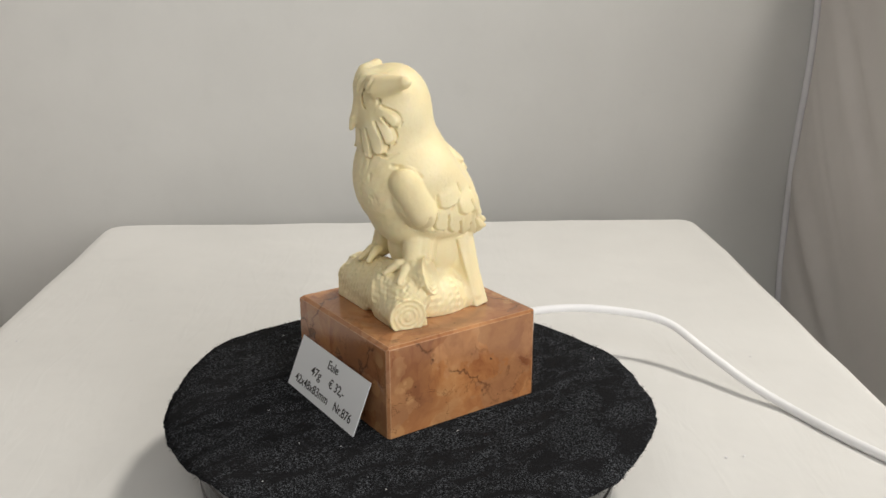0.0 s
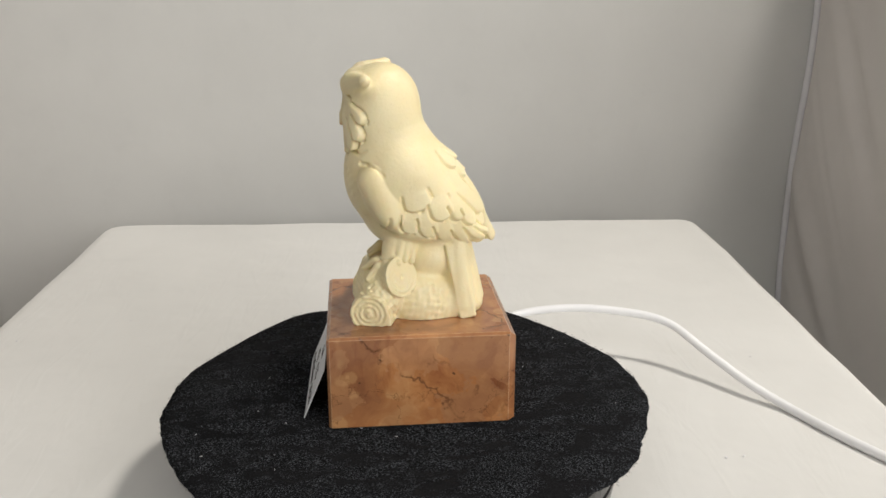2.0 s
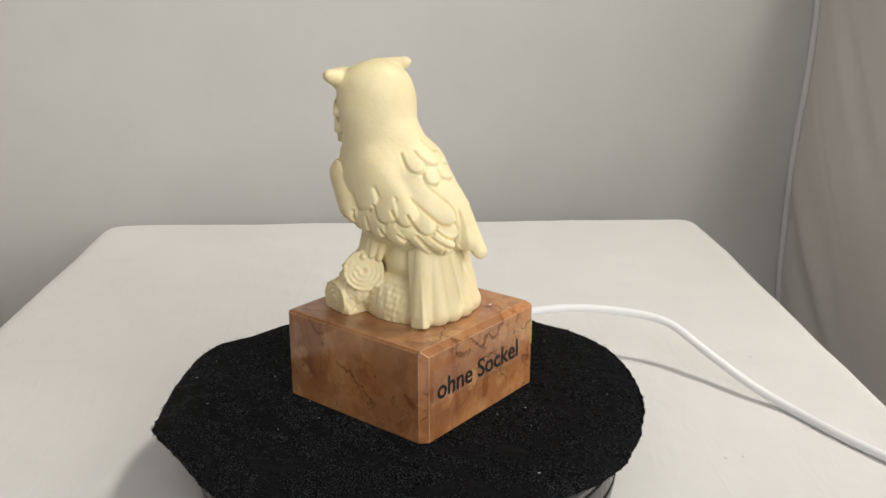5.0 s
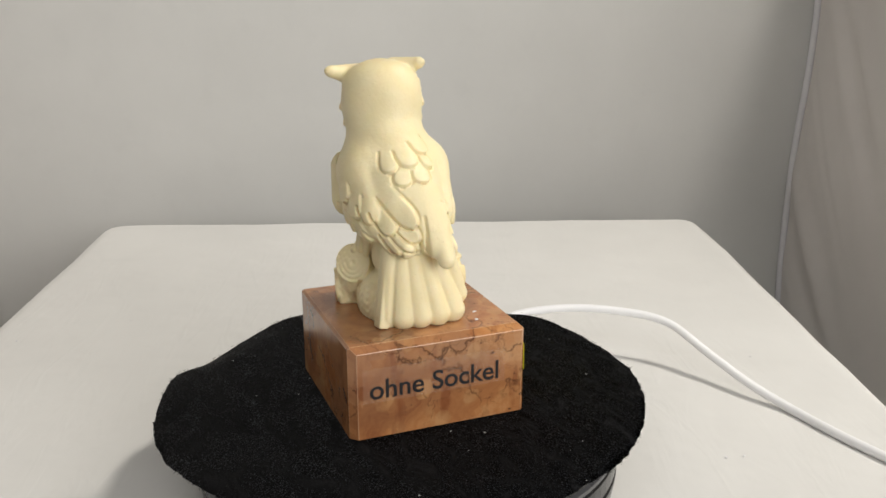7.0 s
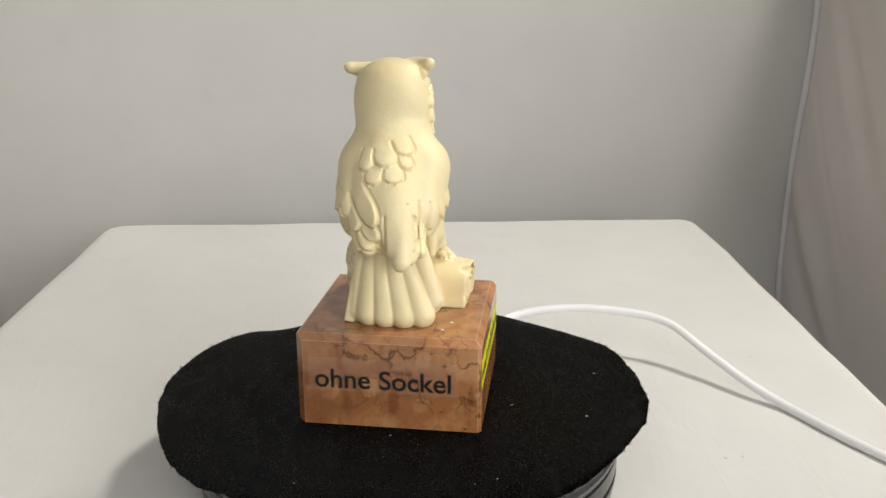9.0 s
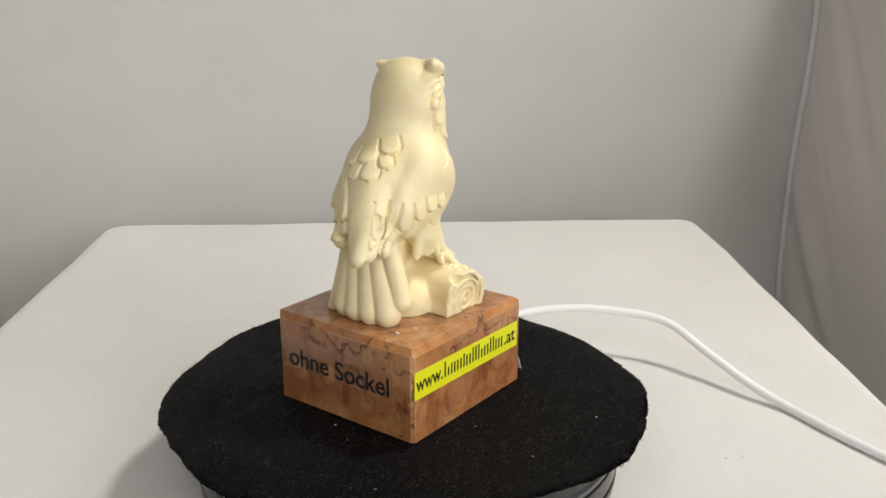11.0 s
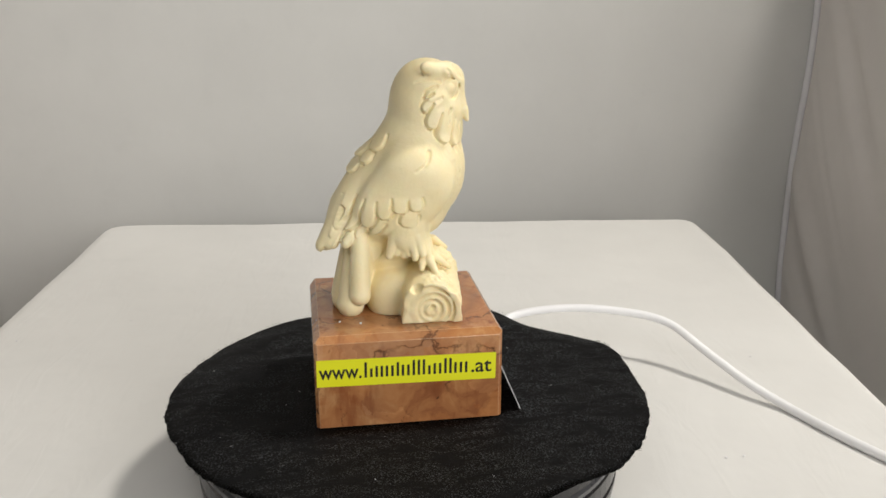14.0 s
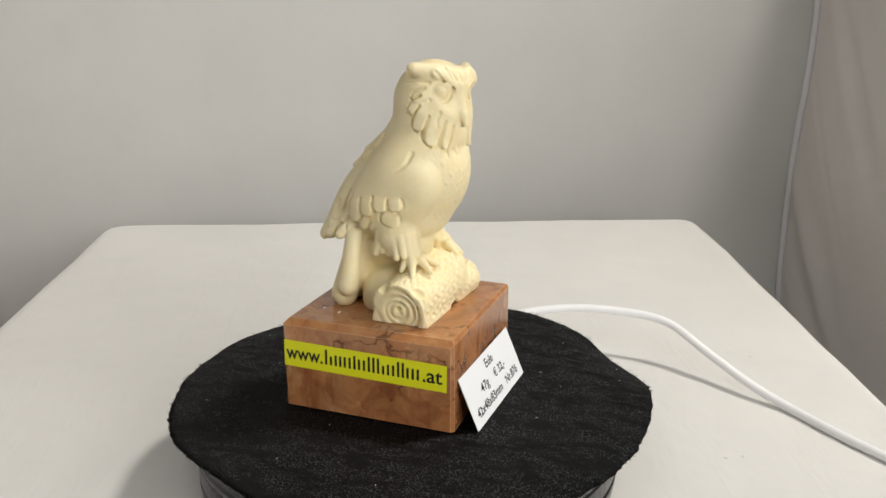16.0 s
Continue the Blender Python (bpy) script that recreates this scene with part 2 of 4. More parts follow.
def build_tent():
    w, d, h = 2 * TENT_X, TENT_BACK - TENT_FRONT, TENT_HIGH - TENT_LOW
    tagged(part("wall_back", sheet_bm((-TENT_X - 0.017, TENT_BACK, TENT_LOW), (w + 0.019, 0, 0), (0, 0, h), 60, 60, back_lift, 0.002), TENT_CLOTH, None, "pale grey fabric back wall of a light tent", True), category="tent wall", kind="structure")
    tagged(part("wall_right", sheet_bm((TENT_X, TENT_BACK, TENT_LOW), (0, -d, 0), (0, 0, h), 110, 110, side_lift, 0.002), TENT_SIDE, None, "wrinkled pale fabric side wall of a light tent", True), category="tent wall", kind="structure")
    tagged(part("wall_left", sheet_bm((-TENT_X - 0.015, TENT_FRONT, TENT_LOW), (0, d, 0), (0, 0, h), 50, 50, lambda s, t: soft(s, t, 3.0, 0.005), 0.002), TENT_SIDE, None, "pale fabric side wall of a light tent", True), category="tent wall", kind="structure")
    tagged(part("floor", sheet_bm((-TENT_X - 0.015, TENT_FRONT, TENT_LOW), (w + 0.015, 0, 0), (0, d, 0), 30, 30, lambda s, t: soft(s, t, 2.0, 0.002), 0.002), TENT_CLOTH, None, "pale fabric floor of a light tent", True), category="tent floor", kind="structure")
    y = TENT_BACK - 0.003
    line = [(TENT_X - 0.0012 - seam_in(k / 24), y, TENT_LOW + h * k / 24) for k in range(25)]
    tagged(part("trim", tube_bm(line, 0.0026, 12), PIPING, None, "pale grey piping along the tent's corner seam", True), category="seam", kind="structure")


def build_room():
    """Plain walls that close the place beyond the tent's open front."""
    a, b = 2.2, 0.1
    low, high = -0.95, 1.6
    for name, lo, hi in (("room_floor", (-a, -a, low - b), (a, a, low)), ("room_ceiling", (-a, -a, high), (a, a, high + b)),
                         ("room_wall_front", (-a, -a - b, low), (a, -a, high)), ("room_wall_back", (-a, a, low), (a, a + b, high)),
                         ("room_wall_left", (-a - b, -a, low), (-a, a, high)), ("room_wall_right", (a, -a, low), (a + b, a, high))):
        tagged(part(name, box_bm(lo, hi), ROOM_PAINT, None, "plain painted room surface behind the tent"), category="room", kind="structure")
    desk = tagged(new("desk"), "plain pale desk under the light tent", "desk")
    desk.location = (0, 0.05, low)
    part("desktop", box_bm((-0.7, -0.4, 0.75), (0.7, 0.5, TENT_LOW - low - 0.004), 0.004), ROOM_PAINT, desk)
    leg = mesh_of("leg", box_bm((-0.03, -0.03, 0), (0.03, 0.03, 0.75), 0.004), ROOM_PAINT)
    for x in (-0.64, 0.64):
        for y in (-0.34, 0.44):
            part("leg", leg, ROOM_PAINT, desk).location = (x, y, 0)


def build_table():
    """The raised stage inside the tent, padded and covered with white cloth."""
    bm = bmesh.new()
    n, m = 84, 120
    x0, x1, y0, y1, r, rc = -0.2125, 0.2105, -0.23, 0.3455, 0.010, 0.016

    def edge(x, y):
        """Distance inside the rounded outline."""
        qx, qy = abs(x - (x0 + x1) / 2) - (x1 - x0) / 2 + rc, abs(y - (y0 + y1) / 2) - (y1 - y0) / 2 + rc
        return rc - math.hypot(max(qx, 0), max(qy, 0)) - min(max(qx, qy), 0)

    cols = []
    for i in range(n + 1):
        row = []
        for j in range(m + 1):
            u, v = 2 * i / n - 1, 2 * j / m - 1
            # denser towards the rims
            u, v = math.copysign(1 - (1 - abs(u)) ** 1.6, u), math.copysign(1 - (1 - abs(v)) ** 1.6, v)
            # square to rounded square
            x, y = (x0 + x1) / 2 + u * (x1 - x0) / 2, (y0 + y1) / 2 + v * (y1 - y0) / 2
            e = edge(x, y)
            if e < 0:
                cx = (x0 + x1) / 2 + math.copysign((x1 - x0) / 2 - rc, u)
                cy = (y0 + y1) / 2 + math.copysign((y1 - y0) / 2 - rc, v)
                k = rc / math.hypot(x - cx, y - cy)
                x, y, e = cx + (x - cx) * k, cy + (y - cy) * k, 0
            drop = r - math.sqrt(max(0.0, r * r - max(0.0, r - e) ** 2)) if e < r else 0
            wob = 0.0016 * noise.noise((x * 14, y * 14, 2)) * min(1, 1.2 - min(e, 0.04) / 0.04)
            flat = 0.0004 * noise.noise((x * 40, y * 40, 5))
            x -= 0.006 * max(0.0, x / x1) ** 2 * min(1.2, max(0.0, (0.31 - y) / 0.25))
            row.append(bm.verts.new((x + wob, y + wob * 0.6, TABLE_Z - drop + flat)))
        cols.append(row)
    for i in range(n):
        for j in range(m):
            bm.faces.new((cols[i][j], cols[i + 1][j], cols[i + 1][j + 1], cols[i][j + 1]))
    rim = [e for e in bm.edges if e.is_boundary]
    made = bmesh.ops.extrude_edge_only(bm, edges=rim)["geom"]
    low = [v for v in made if isinstance(v, bmesh.types.BMVert)]
    for v in low:
        v.co.z = TENT_LOW + 0.003
        v.co.x, v.co.y = v.co.x * 1.004, v.co.y * 1.004
    bmesh.ops.recalc_face_normals(bm, faces=bm.faces[:])
    stage = tagged(new("display_stage"), "low raised stage covered with plain white cloth", "stage")
    part("cloth_cover", bm, TABLE_CLOTH, stage, "", True)
    part("core", box_bm((x0 + 0.012, y0 + 0.012, TENT_LOW + 0.004), (x1 - 0.012, y1 - 0.012, TABLE_Z - 0.012), 0.003), ROOM_PAINT, stage)


# ---- the turntable and its cable ----
def turned(seconds):
    return pose(0, 0, 0, 0, 0, TURN_START + TURN_SPEED * seconds)


def build_turntable():
    base = tagged(new("turntable"), "round glossy black base of an electric turntable", "turntable")
    base.location = (0, 0, TABLE_Z)
    part("housing", lathe_bm([(0, 0.0005), (0.0705, 0.0005), (0.0725, 0.0025), (0.0735, 0.0085), (0.0735, 0.0100), (0.0722, 0.0106), (0.0722, 0.0116), (0.0735, 0.0122), (0.0735, 0.0178), (0.072, 0.019), (0, 0.019)]), BLACK_PLASTIC, base, smooth=False)
    part("ring", lathe_bm([(0, 0.0192), (0.0728, 0.0192), (0.0738, 0.0198), (0.0738, 0.0212), (0.0728, 0.0218), (0, 0.0218)]), GREY_RING, base, "grey metal ring")
    part("foot", lathe_bm([(0, 0.0), (0.06, 0.0), (0.06, 0.0008), (0, 0.0008)], 48), BLACK_PLASTIC, base)
    socket = part("socket", box_bm((0.028, 0.060, 0.006), (0.048, 0.0745, 0.017), 0.001), BLACK_PLASTIC, base)
    plate = tagged(new("turntable_plate"), "round black turning plate under a velvet cover", "turntable plate")
    plate.location = (0, 0, TABLE_Z + 0.0220)
    part("plate", lathe_bm([(0, 0), (0.0720, 0), (0.0738, 0.0012), (0.0738, 0.0084), (0.0722, 0.0096), (0, 0.0096)]), BLACK_PLASTIC, plate)
    return plate


VELVET_EDGE = (86.8, 87.0, 85.5, 85.2, 86.0, 85.4, 83.6, 82.9, 83.5, 83.4, 82.5, 81.7, 81.7, 81.9, 82.1, 81.8, 81.7, 82.4, 83.3, 83.2, 82.7, 82.9, 83.3, 83.1, 83.1, 83.4, 83.3, 83.3, 84.3, 85.2, 85.6, 86.2, 87.2, 86.6, 84.8, 85.0)
VELVET_SAG = (-0.8, -2.4, -1.9, -2.8, -2.7, -2.0, -3.3, -2.5, -3.0, -1.8, 0.9, -0.1, -2.0, -0.8, 0.6, -2.6, -3.6, -3.0, -2.7, -0.1, -3.4, -5.7, -1.5, 0.6)


def around(values, a):
    """A smooth closed curve through values at even angles."""
    n = len(values)
    k = (a % (2 * math.pi)) / (2 * math.pi) * n
    i = int(k)
    f = k - i
    p0, p1, p2, p3 = (values[(i + j) % n] for j in (-1, 0, 1, 2))
    return 0.5 * (2 * p1 + (p2 - p0) * f + (2 * p0 - 5 * p1 + 4 * p2 - p3) * f * f + (3 * p1 - p0 - 3 * p2 + p3) * f ** 3)


def velvet_radius(a):
    return (around(VELVET_EDGE, a) + 0.5 * noise.noise((math.cos(a) * 9, math.sin(a) * 9, 1)) + 0.55 * noise.noise((math.cos(a) * 40, math.sin(a) * 40, 4))) * MM


def velvet_height(r, a):
    """The cloth lies flat on the plate and sags or lifts past its rim."""
    over = max(0.0, r - 0.070) / 0.014
    return around(VELVET_SAG, a) * MM * over ** 1.3 + 0.0004 * noise.noise((r * 60 * math.cos(a), r * 60 * math.sin(a), 3)) * (1 if r > 0.05 else 0)


def build_velvet():
    cloth = tagged(new("velvet_cloth"), "black velvet cloth with ragged edge on the turntable", "cloth")
    bm = bmesh.new()
    rings, steps = 30, 480
    layers = []
    for thick in (0.0, 0.0022):
        grid = []
        for i in range(1, rings + 1):
            ring = []
            for j in range(steps):
                a = 2 * math.pi * j / steps
                r = velvet_radius(a) * (i / rings) ** 0.8 * (1 if thick == 0 else 0.992)
                ring.append(bm.verts.new((r * math.cos(a), r * math.sin(a), velvet_height(r, a) - thick * (1.0 if i < rings else 0.7) - (0.0006 if thick == 0 and i == rings else 0) - 0.0003)))
            grid.append(ring)
        centre = bm.verts.new((0, 0, -thick - 0.0003))
        layers.append((grid, centre))
    for k, (grid, centre) in enumerate(layers):
        for j in range(steps):
            q = (j + 1) % steps
            f = [centre, grid[0][j], grid[0][q]]
            bm.faces.new(f if k == 0 else f[::-1])
            for a, b in zip(grid, grid[1:]):
                f = [a[j], b[j], b[q], a[q]]
                bm.faces.new(f if k == 0 else f[::-1])
    top, low = layers[0][0][-1], layers[1][0][-1]
    for j in range(steps):
        q = (j + 1) % steps
        bm.faces.new((top[j], low[j], low[q], top[q]))
    part("cloth", bm, VELVET, cloth, "", True)
    # loose fibres at the cut edge
    fz = bmesh.new()
    rnd = random.Random(4)
    for _ in range(900):
        a = rnd.uniform(0, 2 * math.pi)
        r = velvet_radius(a) - 0.0004
        z = velvet_height(r, a) - rnd.uniform(0, 0.002)
        length, lean, wide = rnd.uniform(0.0004, 0.0013), rnd.uniform(-0.9, 0.9), 0.00012
        p = Vector((r * math.cos(a), r * math.sin(a), z))
        d = Vector((math.cos(a + lean), math.sin(a + lean), rnd.uniform(-0.5, 0.4))).normalized() * length
        s = d.cross(Vector((0, 0, 1))).normalized() * wide
        vs = [fz.verts.new(v) for v in (p - s, p + s, p + d)] + [fz.verts.new(p + Vector((0, 0, wide)))]
        fz.faces.new((vs[0], vs[1], vs[2]))
        fz.faces.new((vs[1], vs[3], vs[2]))
        fz.faces.new((vs[3], vs[0], vs[2]))
    tagged(part("fringe", fz, VELVET, cloth), kind="stuff")
    # lint
    lint = bmesh.new()
    for _ in range(24):
        a, r = rnd.uniform(0, 2 * math.pi), 0.082 * math.sqrt(rnd.random())
        p = Vector((r * math.cos(a), r * math.sin(a), velvet_height(r, a) + 0.0001))
        d = Vector((rnd.uniform(-1, 1), rnd.uniform(-1, 1), 0)).normalized()
        s, d = d.cross(Vector((0, 0, 1))) * 0.00009, d * rnd.uniform(0.0001, 0.0005)
        up = Vector((0, 0, 0.00015))
        vs = [lint.verts.new(v) for v in (p - s - d, p + s - d, p + s + d, p - s + d, p + up)]
        for i in range(4):
            lint.faces.new((vs[i], vs[(i + 1) % 4], vs[4]))
    tagged(part("lint", lint, LINT, cloth, "tiny white lint specks"), kind="stuff")
    return cloth


def build_cable():
    pts = [(0.038, 0.0735, TABLE_Z + 0.0115), (0.0395, 0.088, -0.0200), (0.0480, 0.1050, -0.0166), (0.0735, 0.1080, -0.0139), (0.0993, 0.1030, -0.0140), (0.1186, 0.0935, -0.0160),
           (0.1318, 0.0750, -0.0229), (0.1436, 0.0565, -0.0288), (0.1562, 0.0385, -0.0328), (0.1659, 0.0177, -0.0331), (0.1762, -0.0010, -0.0331), (0.1960, -0.0330, -0.0331), (0.2070, -0.0550, -0.0331)]
    cable = tagged(new("power_cable"), "thick white cable curving off the turntable", "cable")
    part("cord", tube_bm(pts, 0.0019), CABLE, cable, "", True)
    part("plug", box_bm((0.0335, 0.0748, TABLE_Z + 0.0075), (0.0425, 0.0850, TABLE_Z + 0.0155), 0.0015), CABLE, cable)


def build_specks():
    rnd = random.Random(11)
    for x, y in ((-0.1424, 0.1536), (-0.1905, 0.1286), (0.160, 0.095), (0.125, 0.005), (0.118, 0.004)):
        bm = bmesh.new()
        bmesh.ops.create_icosphere(bm, subdivisions=1, radius=0.0006)
        for v in bm.verts:
            v.co = Vector((v.co.x * rnd.uniform(0.6, 1.3), v.co.y * rnd.uniform(0.6, 1.3), v.co.z * 0.4 + 0.0002))
        tagged(part("crumb", bm, PIPING, None, "tiny grey crumb on the white cloth"), category="crumb", group="crumbs on the cloth").location = (x, y, TABLE_Z + 0.0003)


# ---- plinth, stickers and card; millimetres ----
PX0, PX1, PY0, PY1 = -28.6, 30.6, -27.2, 32.8


def build_plinth():
    plinth = tagged(new("marble_plinth"), "polished orange-brown veined marble block with stuck-on labels", "plinth")
    bm = box_bm((PX0 * MM, PY0 * MM, 0.0), (PX1 * MM, PY1 * MM, BLOCK_TOP * MM))
    # uneven hand-ground chamfers: two outward directions and the width of each flat
    for nx, ny, nz, wide in ((1, 1, 0, 3.3), (0, 1, 1, 2.9), (-1, 0, 1, 2.9), (1, 0, 1, 1.2), (0, -1, 1, 1.6), (-1, 1, 0, 1.5), (-1, -1, 0, 1.4), (1, -1, 0, 1.3)):
        corner = Vector((PX1 if nx > 0 else PX0, PY1 if ny > 0 else PY0, BLOCK_TOP)) * MM
        away = Vector((nx, ny, nz)).normalized()
        cut = bmesh.ops.bisect_plane(bm, geom=bm.verts[:] + bm.edges[:] + bm.faces[:], plane_co=corner - away * (wide / 2 * MM), plane_no=away, clear_outer=True)
        bmesh.ops.contextual_create(bm, geom=[e for e in cut["geom_cut"] if isinstance(e, bmesh.types.BMEdge)])
    worn = bmesh.ops.bevel(bm, geom=bm.edges[:], offset=0.00014, segments=1, affect="EDGES")["faces"]
    for f in worn:
        f.material_index = 1
    bmesh.ops.recalc_face_normals(bm, faces=bm.faces[:])
    block = part("block", bm, MARBLE, plinth)
    block.data.materials.append(WORN_MARBLE)
    for x, y in ((-15.3, 23.9), (-17.4, 17.3)):
        chip = bmesh.new()
        bmesh.ops.create_icosphere(chip, subdivisions=1, radius=0.0006)
        chip.transform(Matrix.Translation((x * MM, y * MM, BLOCK_TOP * MM + 0.0001)) @ Matrix.Diagonal((1.2, 0.7, 0.4, 1)))
        part("chip", chip, PAPER, plinth, "tiny pale chip on the block's top")
    # clear film with black words on the face towards +y
    out = Matrix(((-1, 0, 0, 0), (0, 0, 1, 0), (0, 1, 0, 0), (0, 0, 0, 1)))
    film = part("film_label", box_bm((-21.5 * MM, PY1 * MM + 0.00002, 12.0 * MM), (26.5 * MM, PY1 * MM + 0.00012, 23.5 * MM)), TAPE, plinth, "clear film label with black words")
    film.visible_shadow = False
    lettering("ohne Sockel", 9.0 * MM, Matrix.Translation((2.6 * MM, PY1 * MM + 0.00018, 13.3 * MM)) @ out, INK, film, 43.5 * MM)
    # yellow strip on the face towards -x; the shop's name in its web address is drawn as plain strokes
    side = Matrix(((0, 0, -1, 0), (-1, 0, 0, 0), (0, 1, 0, 0), (0, 0, 0, 1)))
    at = Matrix.Translation((PX0 * MM - 0.00002, 3.6 * MM, 18.6 * MM)) @ side @ pose(0, 0, 0, 0, 0, -0.8)
    strip = box_bm((-28.6 * MM, -4.55 * MM, 0), (28.6 * MM, 4.55 * MM, 0.00012))
    strip.transform(at)
    strip = part("yellow_label", strip, YELLOW, plinth, "neon yellow paper strip with black writing")
    lettering("www.", 6.9 * MM, at @ Matrix.Translation((-21.2 * MM, -1.9 * MM, 0.00015)), INK, strip, 13.4 * MM)
    lettering(".at", 6.9 * MM, at @ Matrix.Translation((23.9 * MM, -1.9 * MM, 0.00015)), INK, strip, 6.6 * MM)
    # one or two upright strokes for each letter: how far apart they stand, and their heights
    x = -13.6
    for heights in ((5.2, 3.0), (3.7,), (3.7,), (3.7, 3.7), (4.7,), (3.7, 3.7), (5.2,), (5.2,), (5.2, 3.0), (3.7, 3.7), (5.2,), (5.2,), (3.7, 3.7), (3.7,)):
        for k, high in enumerate(heights):
            bar = box_bm(((x + 1.75 * k) * MM, -1.9 * MM, 0.00012), ((x + 1.75 * k + 0.78) * MM, (high - 1.9) * MM, 0.00016))
            bar.transform(at)
            part("bar", bar, INK, strip)
        x += 1.62 + 1.85 * (len(heights) - 1)
    return plinth


def build_card():
    """A small paper card that leans on the plinth."""
    card = tagged(new("price_card"), "small white paper card with printed black text leaning on the plinth", "card")
    y0, y1, z1 = -35.0, -28.0, 16.6
    lean = math.degrees(math.atan2(y1 - y0, z1))
    face = Matrix.Translation((-1.2 * MM, y0 * MM, 0.0002)) @ pose(0, 0, 0, 90 - lean, 0, -1.2)
    length = math.hypot(y1 - y0, z1)
    bm = sheet_bm((-23.9 * MM, 0, 0), (47.8 * MM, 0, 0), (0, length * MM, 0), 24, 8, lambda s, t: 0.0, 0.00022)
    bm.transform(face)
    part("paper", bm, PAPER, card)
    for text, x, v, size, wide in (("Eule", 1.0, 13.2, 4.2, 7.0), ("47g", -8.0, 8.0, 4.2, 7.2), ("€ 32,-", 6.5, 8.0, 4.2, 10.5), ("42x48x83mm", -8.2, 2.6, 4.2, 24.0), ("Nr.876", 14.0, 2.6, 4.2, 11.5)):
        lettering(text, size * MM, face @ Matrix.Translation((x * MM, v * MM, 0.00004)), INK, card, wide * MM)
    return card


# ---- the carved owl: solids blended in a field, then skinned; millimetres in the plinth's space ----
class Carving:
    def __init__(self, lo, hi, step):
        self.lo, self.step = np.array(lo, float), step
        self.n = [int((hi[i] - lo[i]) / step) + 1 for i in range(3)]
        self.f = np.full(self.n, 6.0, np.float32)
        self.ax = [self.lo[i] + step * np.arange(self.n[i]) for i in range(3)]

    def part_of(self, lo, hi):
        a = [max(0, int((lo[i] - self.lo[i]) / self.step)) for i in range(3)]
        b = [min(self.n[i], int((hi[i] - self.lo[i]) / self.step) + 2) for i in range(3)]
        sl = tuple(slice(a[i], b[i]) for i in range(3))
        return sl, [v.astype(np.float32) for v in np.meshgrid(*(self.ax[i][sl[i]] for i in range(3)), indexing="ij", sparse=True)]

    def join(self, sl, d, k):
        f = self.f[sl]
        if k > 0:
            h = np.clip(0.5 + 0.5 * (f - d) / k, 0, 1)
            self.f[sl] = f * (1 - h) + d * h - k * h * (1 - h)
        else:
            self.f[sl] = np.minimum(f, d)

    def carve(self, sl, d, k):
        f = self.f[sl]
        h = np.clip(0.5 - 0.5 * (f + d) / max(k, 1e-3), 0, 1)
        self.f[sl] = f * (1 - h) - d * h + max(k, 1e-3) * h * (1 - h)

    def ellipsoid(self, c, r, turn=(0, 0, 0), k=2.0, cut=False):
        m = np.array(Euler([radians(a) for a in turn]).to_matrix())
        reach = max(r) + k + 1.5
        sl, p = self.part_of([v - reach for v in c], [v + reach for v in c])
        q = [p[i] - c[i] for i in range(3)]
        l = [m[0, i] * q[0] + m[1, i] * q[1] + m[2, i] * q[2] for i in range(3)]
        k0 = np.sqrt(sum((l[i] / r[i]) ** 2 for i in range(3)))
        k1 = np.sqrt(sum((l[i] / r[i] ** 2) ** 2 for i in range(3))) + 1e-6
        (self.carve if cut else self.join)(sl, k0 * (k0 - 1) / k1, k)

    def rod(self, a, b, ra, rb=None, k=1.0, cut=False, flat=False):
        """A round or, with flat, a flat-ended rod from a to b."""
        rb = ra if rb is None else rb
        a, b = np.array(a, float), np.array(b, float)
        reach = max(ra, rb) + k + 1.5
        sl, p = self.part_of(np.minimum(a, b) - reach, np.maximum(a, b) + reach)
        d, L = b - a, np.linalg.norm(b - a) + 1e-6
        u = d / L
        q = [p[i] - a[i] for i in range(3)]
        s = q[0] * u[0] + q[1] * u[1] + q[2] * u[2]
        t = np.clip(s / L, 0, 1)
        away = np.sqrt(sum((q[i] - t * d[i]) ** 2 for i in range(3)) if not flat else np.maximum(sum(q[i] ** 2 for i in range(3)) - s * s, 0)) - (ra + (rb - ra) * t)
        if flat:
            away = np.maximum(away, np.abs(s - L / 2) - L / 2)
        (self.carve if cut else self.join)(sl, away, k)

    def ring(self, c, axis, big, small, k=0.4, cut=True):
        axis = np.array(axis, float) / np.linalg.norm(axis)
        reach = big + small + k + 1.5
        sl, p = self.part_of([v - reach for v in c], [v + reach for v in c])
        q = [p[i] - c[i] for i in range(3)]
        s = sum(q[i] * axis[i] for i in range(3))
        rad = np.sqrt(np.maximum(sum(q[i] ** 2 for i in range(3)) - s * s, 0))
        d = np.sqrt((rad - big) ** 2 + s * s) - small
        (self.carve if cut else self.join)(sl, d, k)

    def block(self, c, half, turn, round_by, k=0.3):
        """A box with rounded edges."""
        m = np.array(Euler([radians(a) for a in turn]).to_matrix())
        reach = math.hypot(*half) + k + 1.5
        sl, p = self.part_of([v - reach for v in c], [v + reach for v in c])
        q = [p[i] - c[i] for i in range(3)]
        e = [np.abs(m[0, i] * q[0] + m[1, i] * q[1] + m[2, i] * q[2]) - half[i] + round_by for i in range(3)]
        out = np.sqrt(sum(np.maximum(v, 0) ** 2 for v in e)) + np.minimum(np.maximum(np.maximum(e[0], e[1]), e[2]), 0)
        self.join(sl, out - round_by, k)

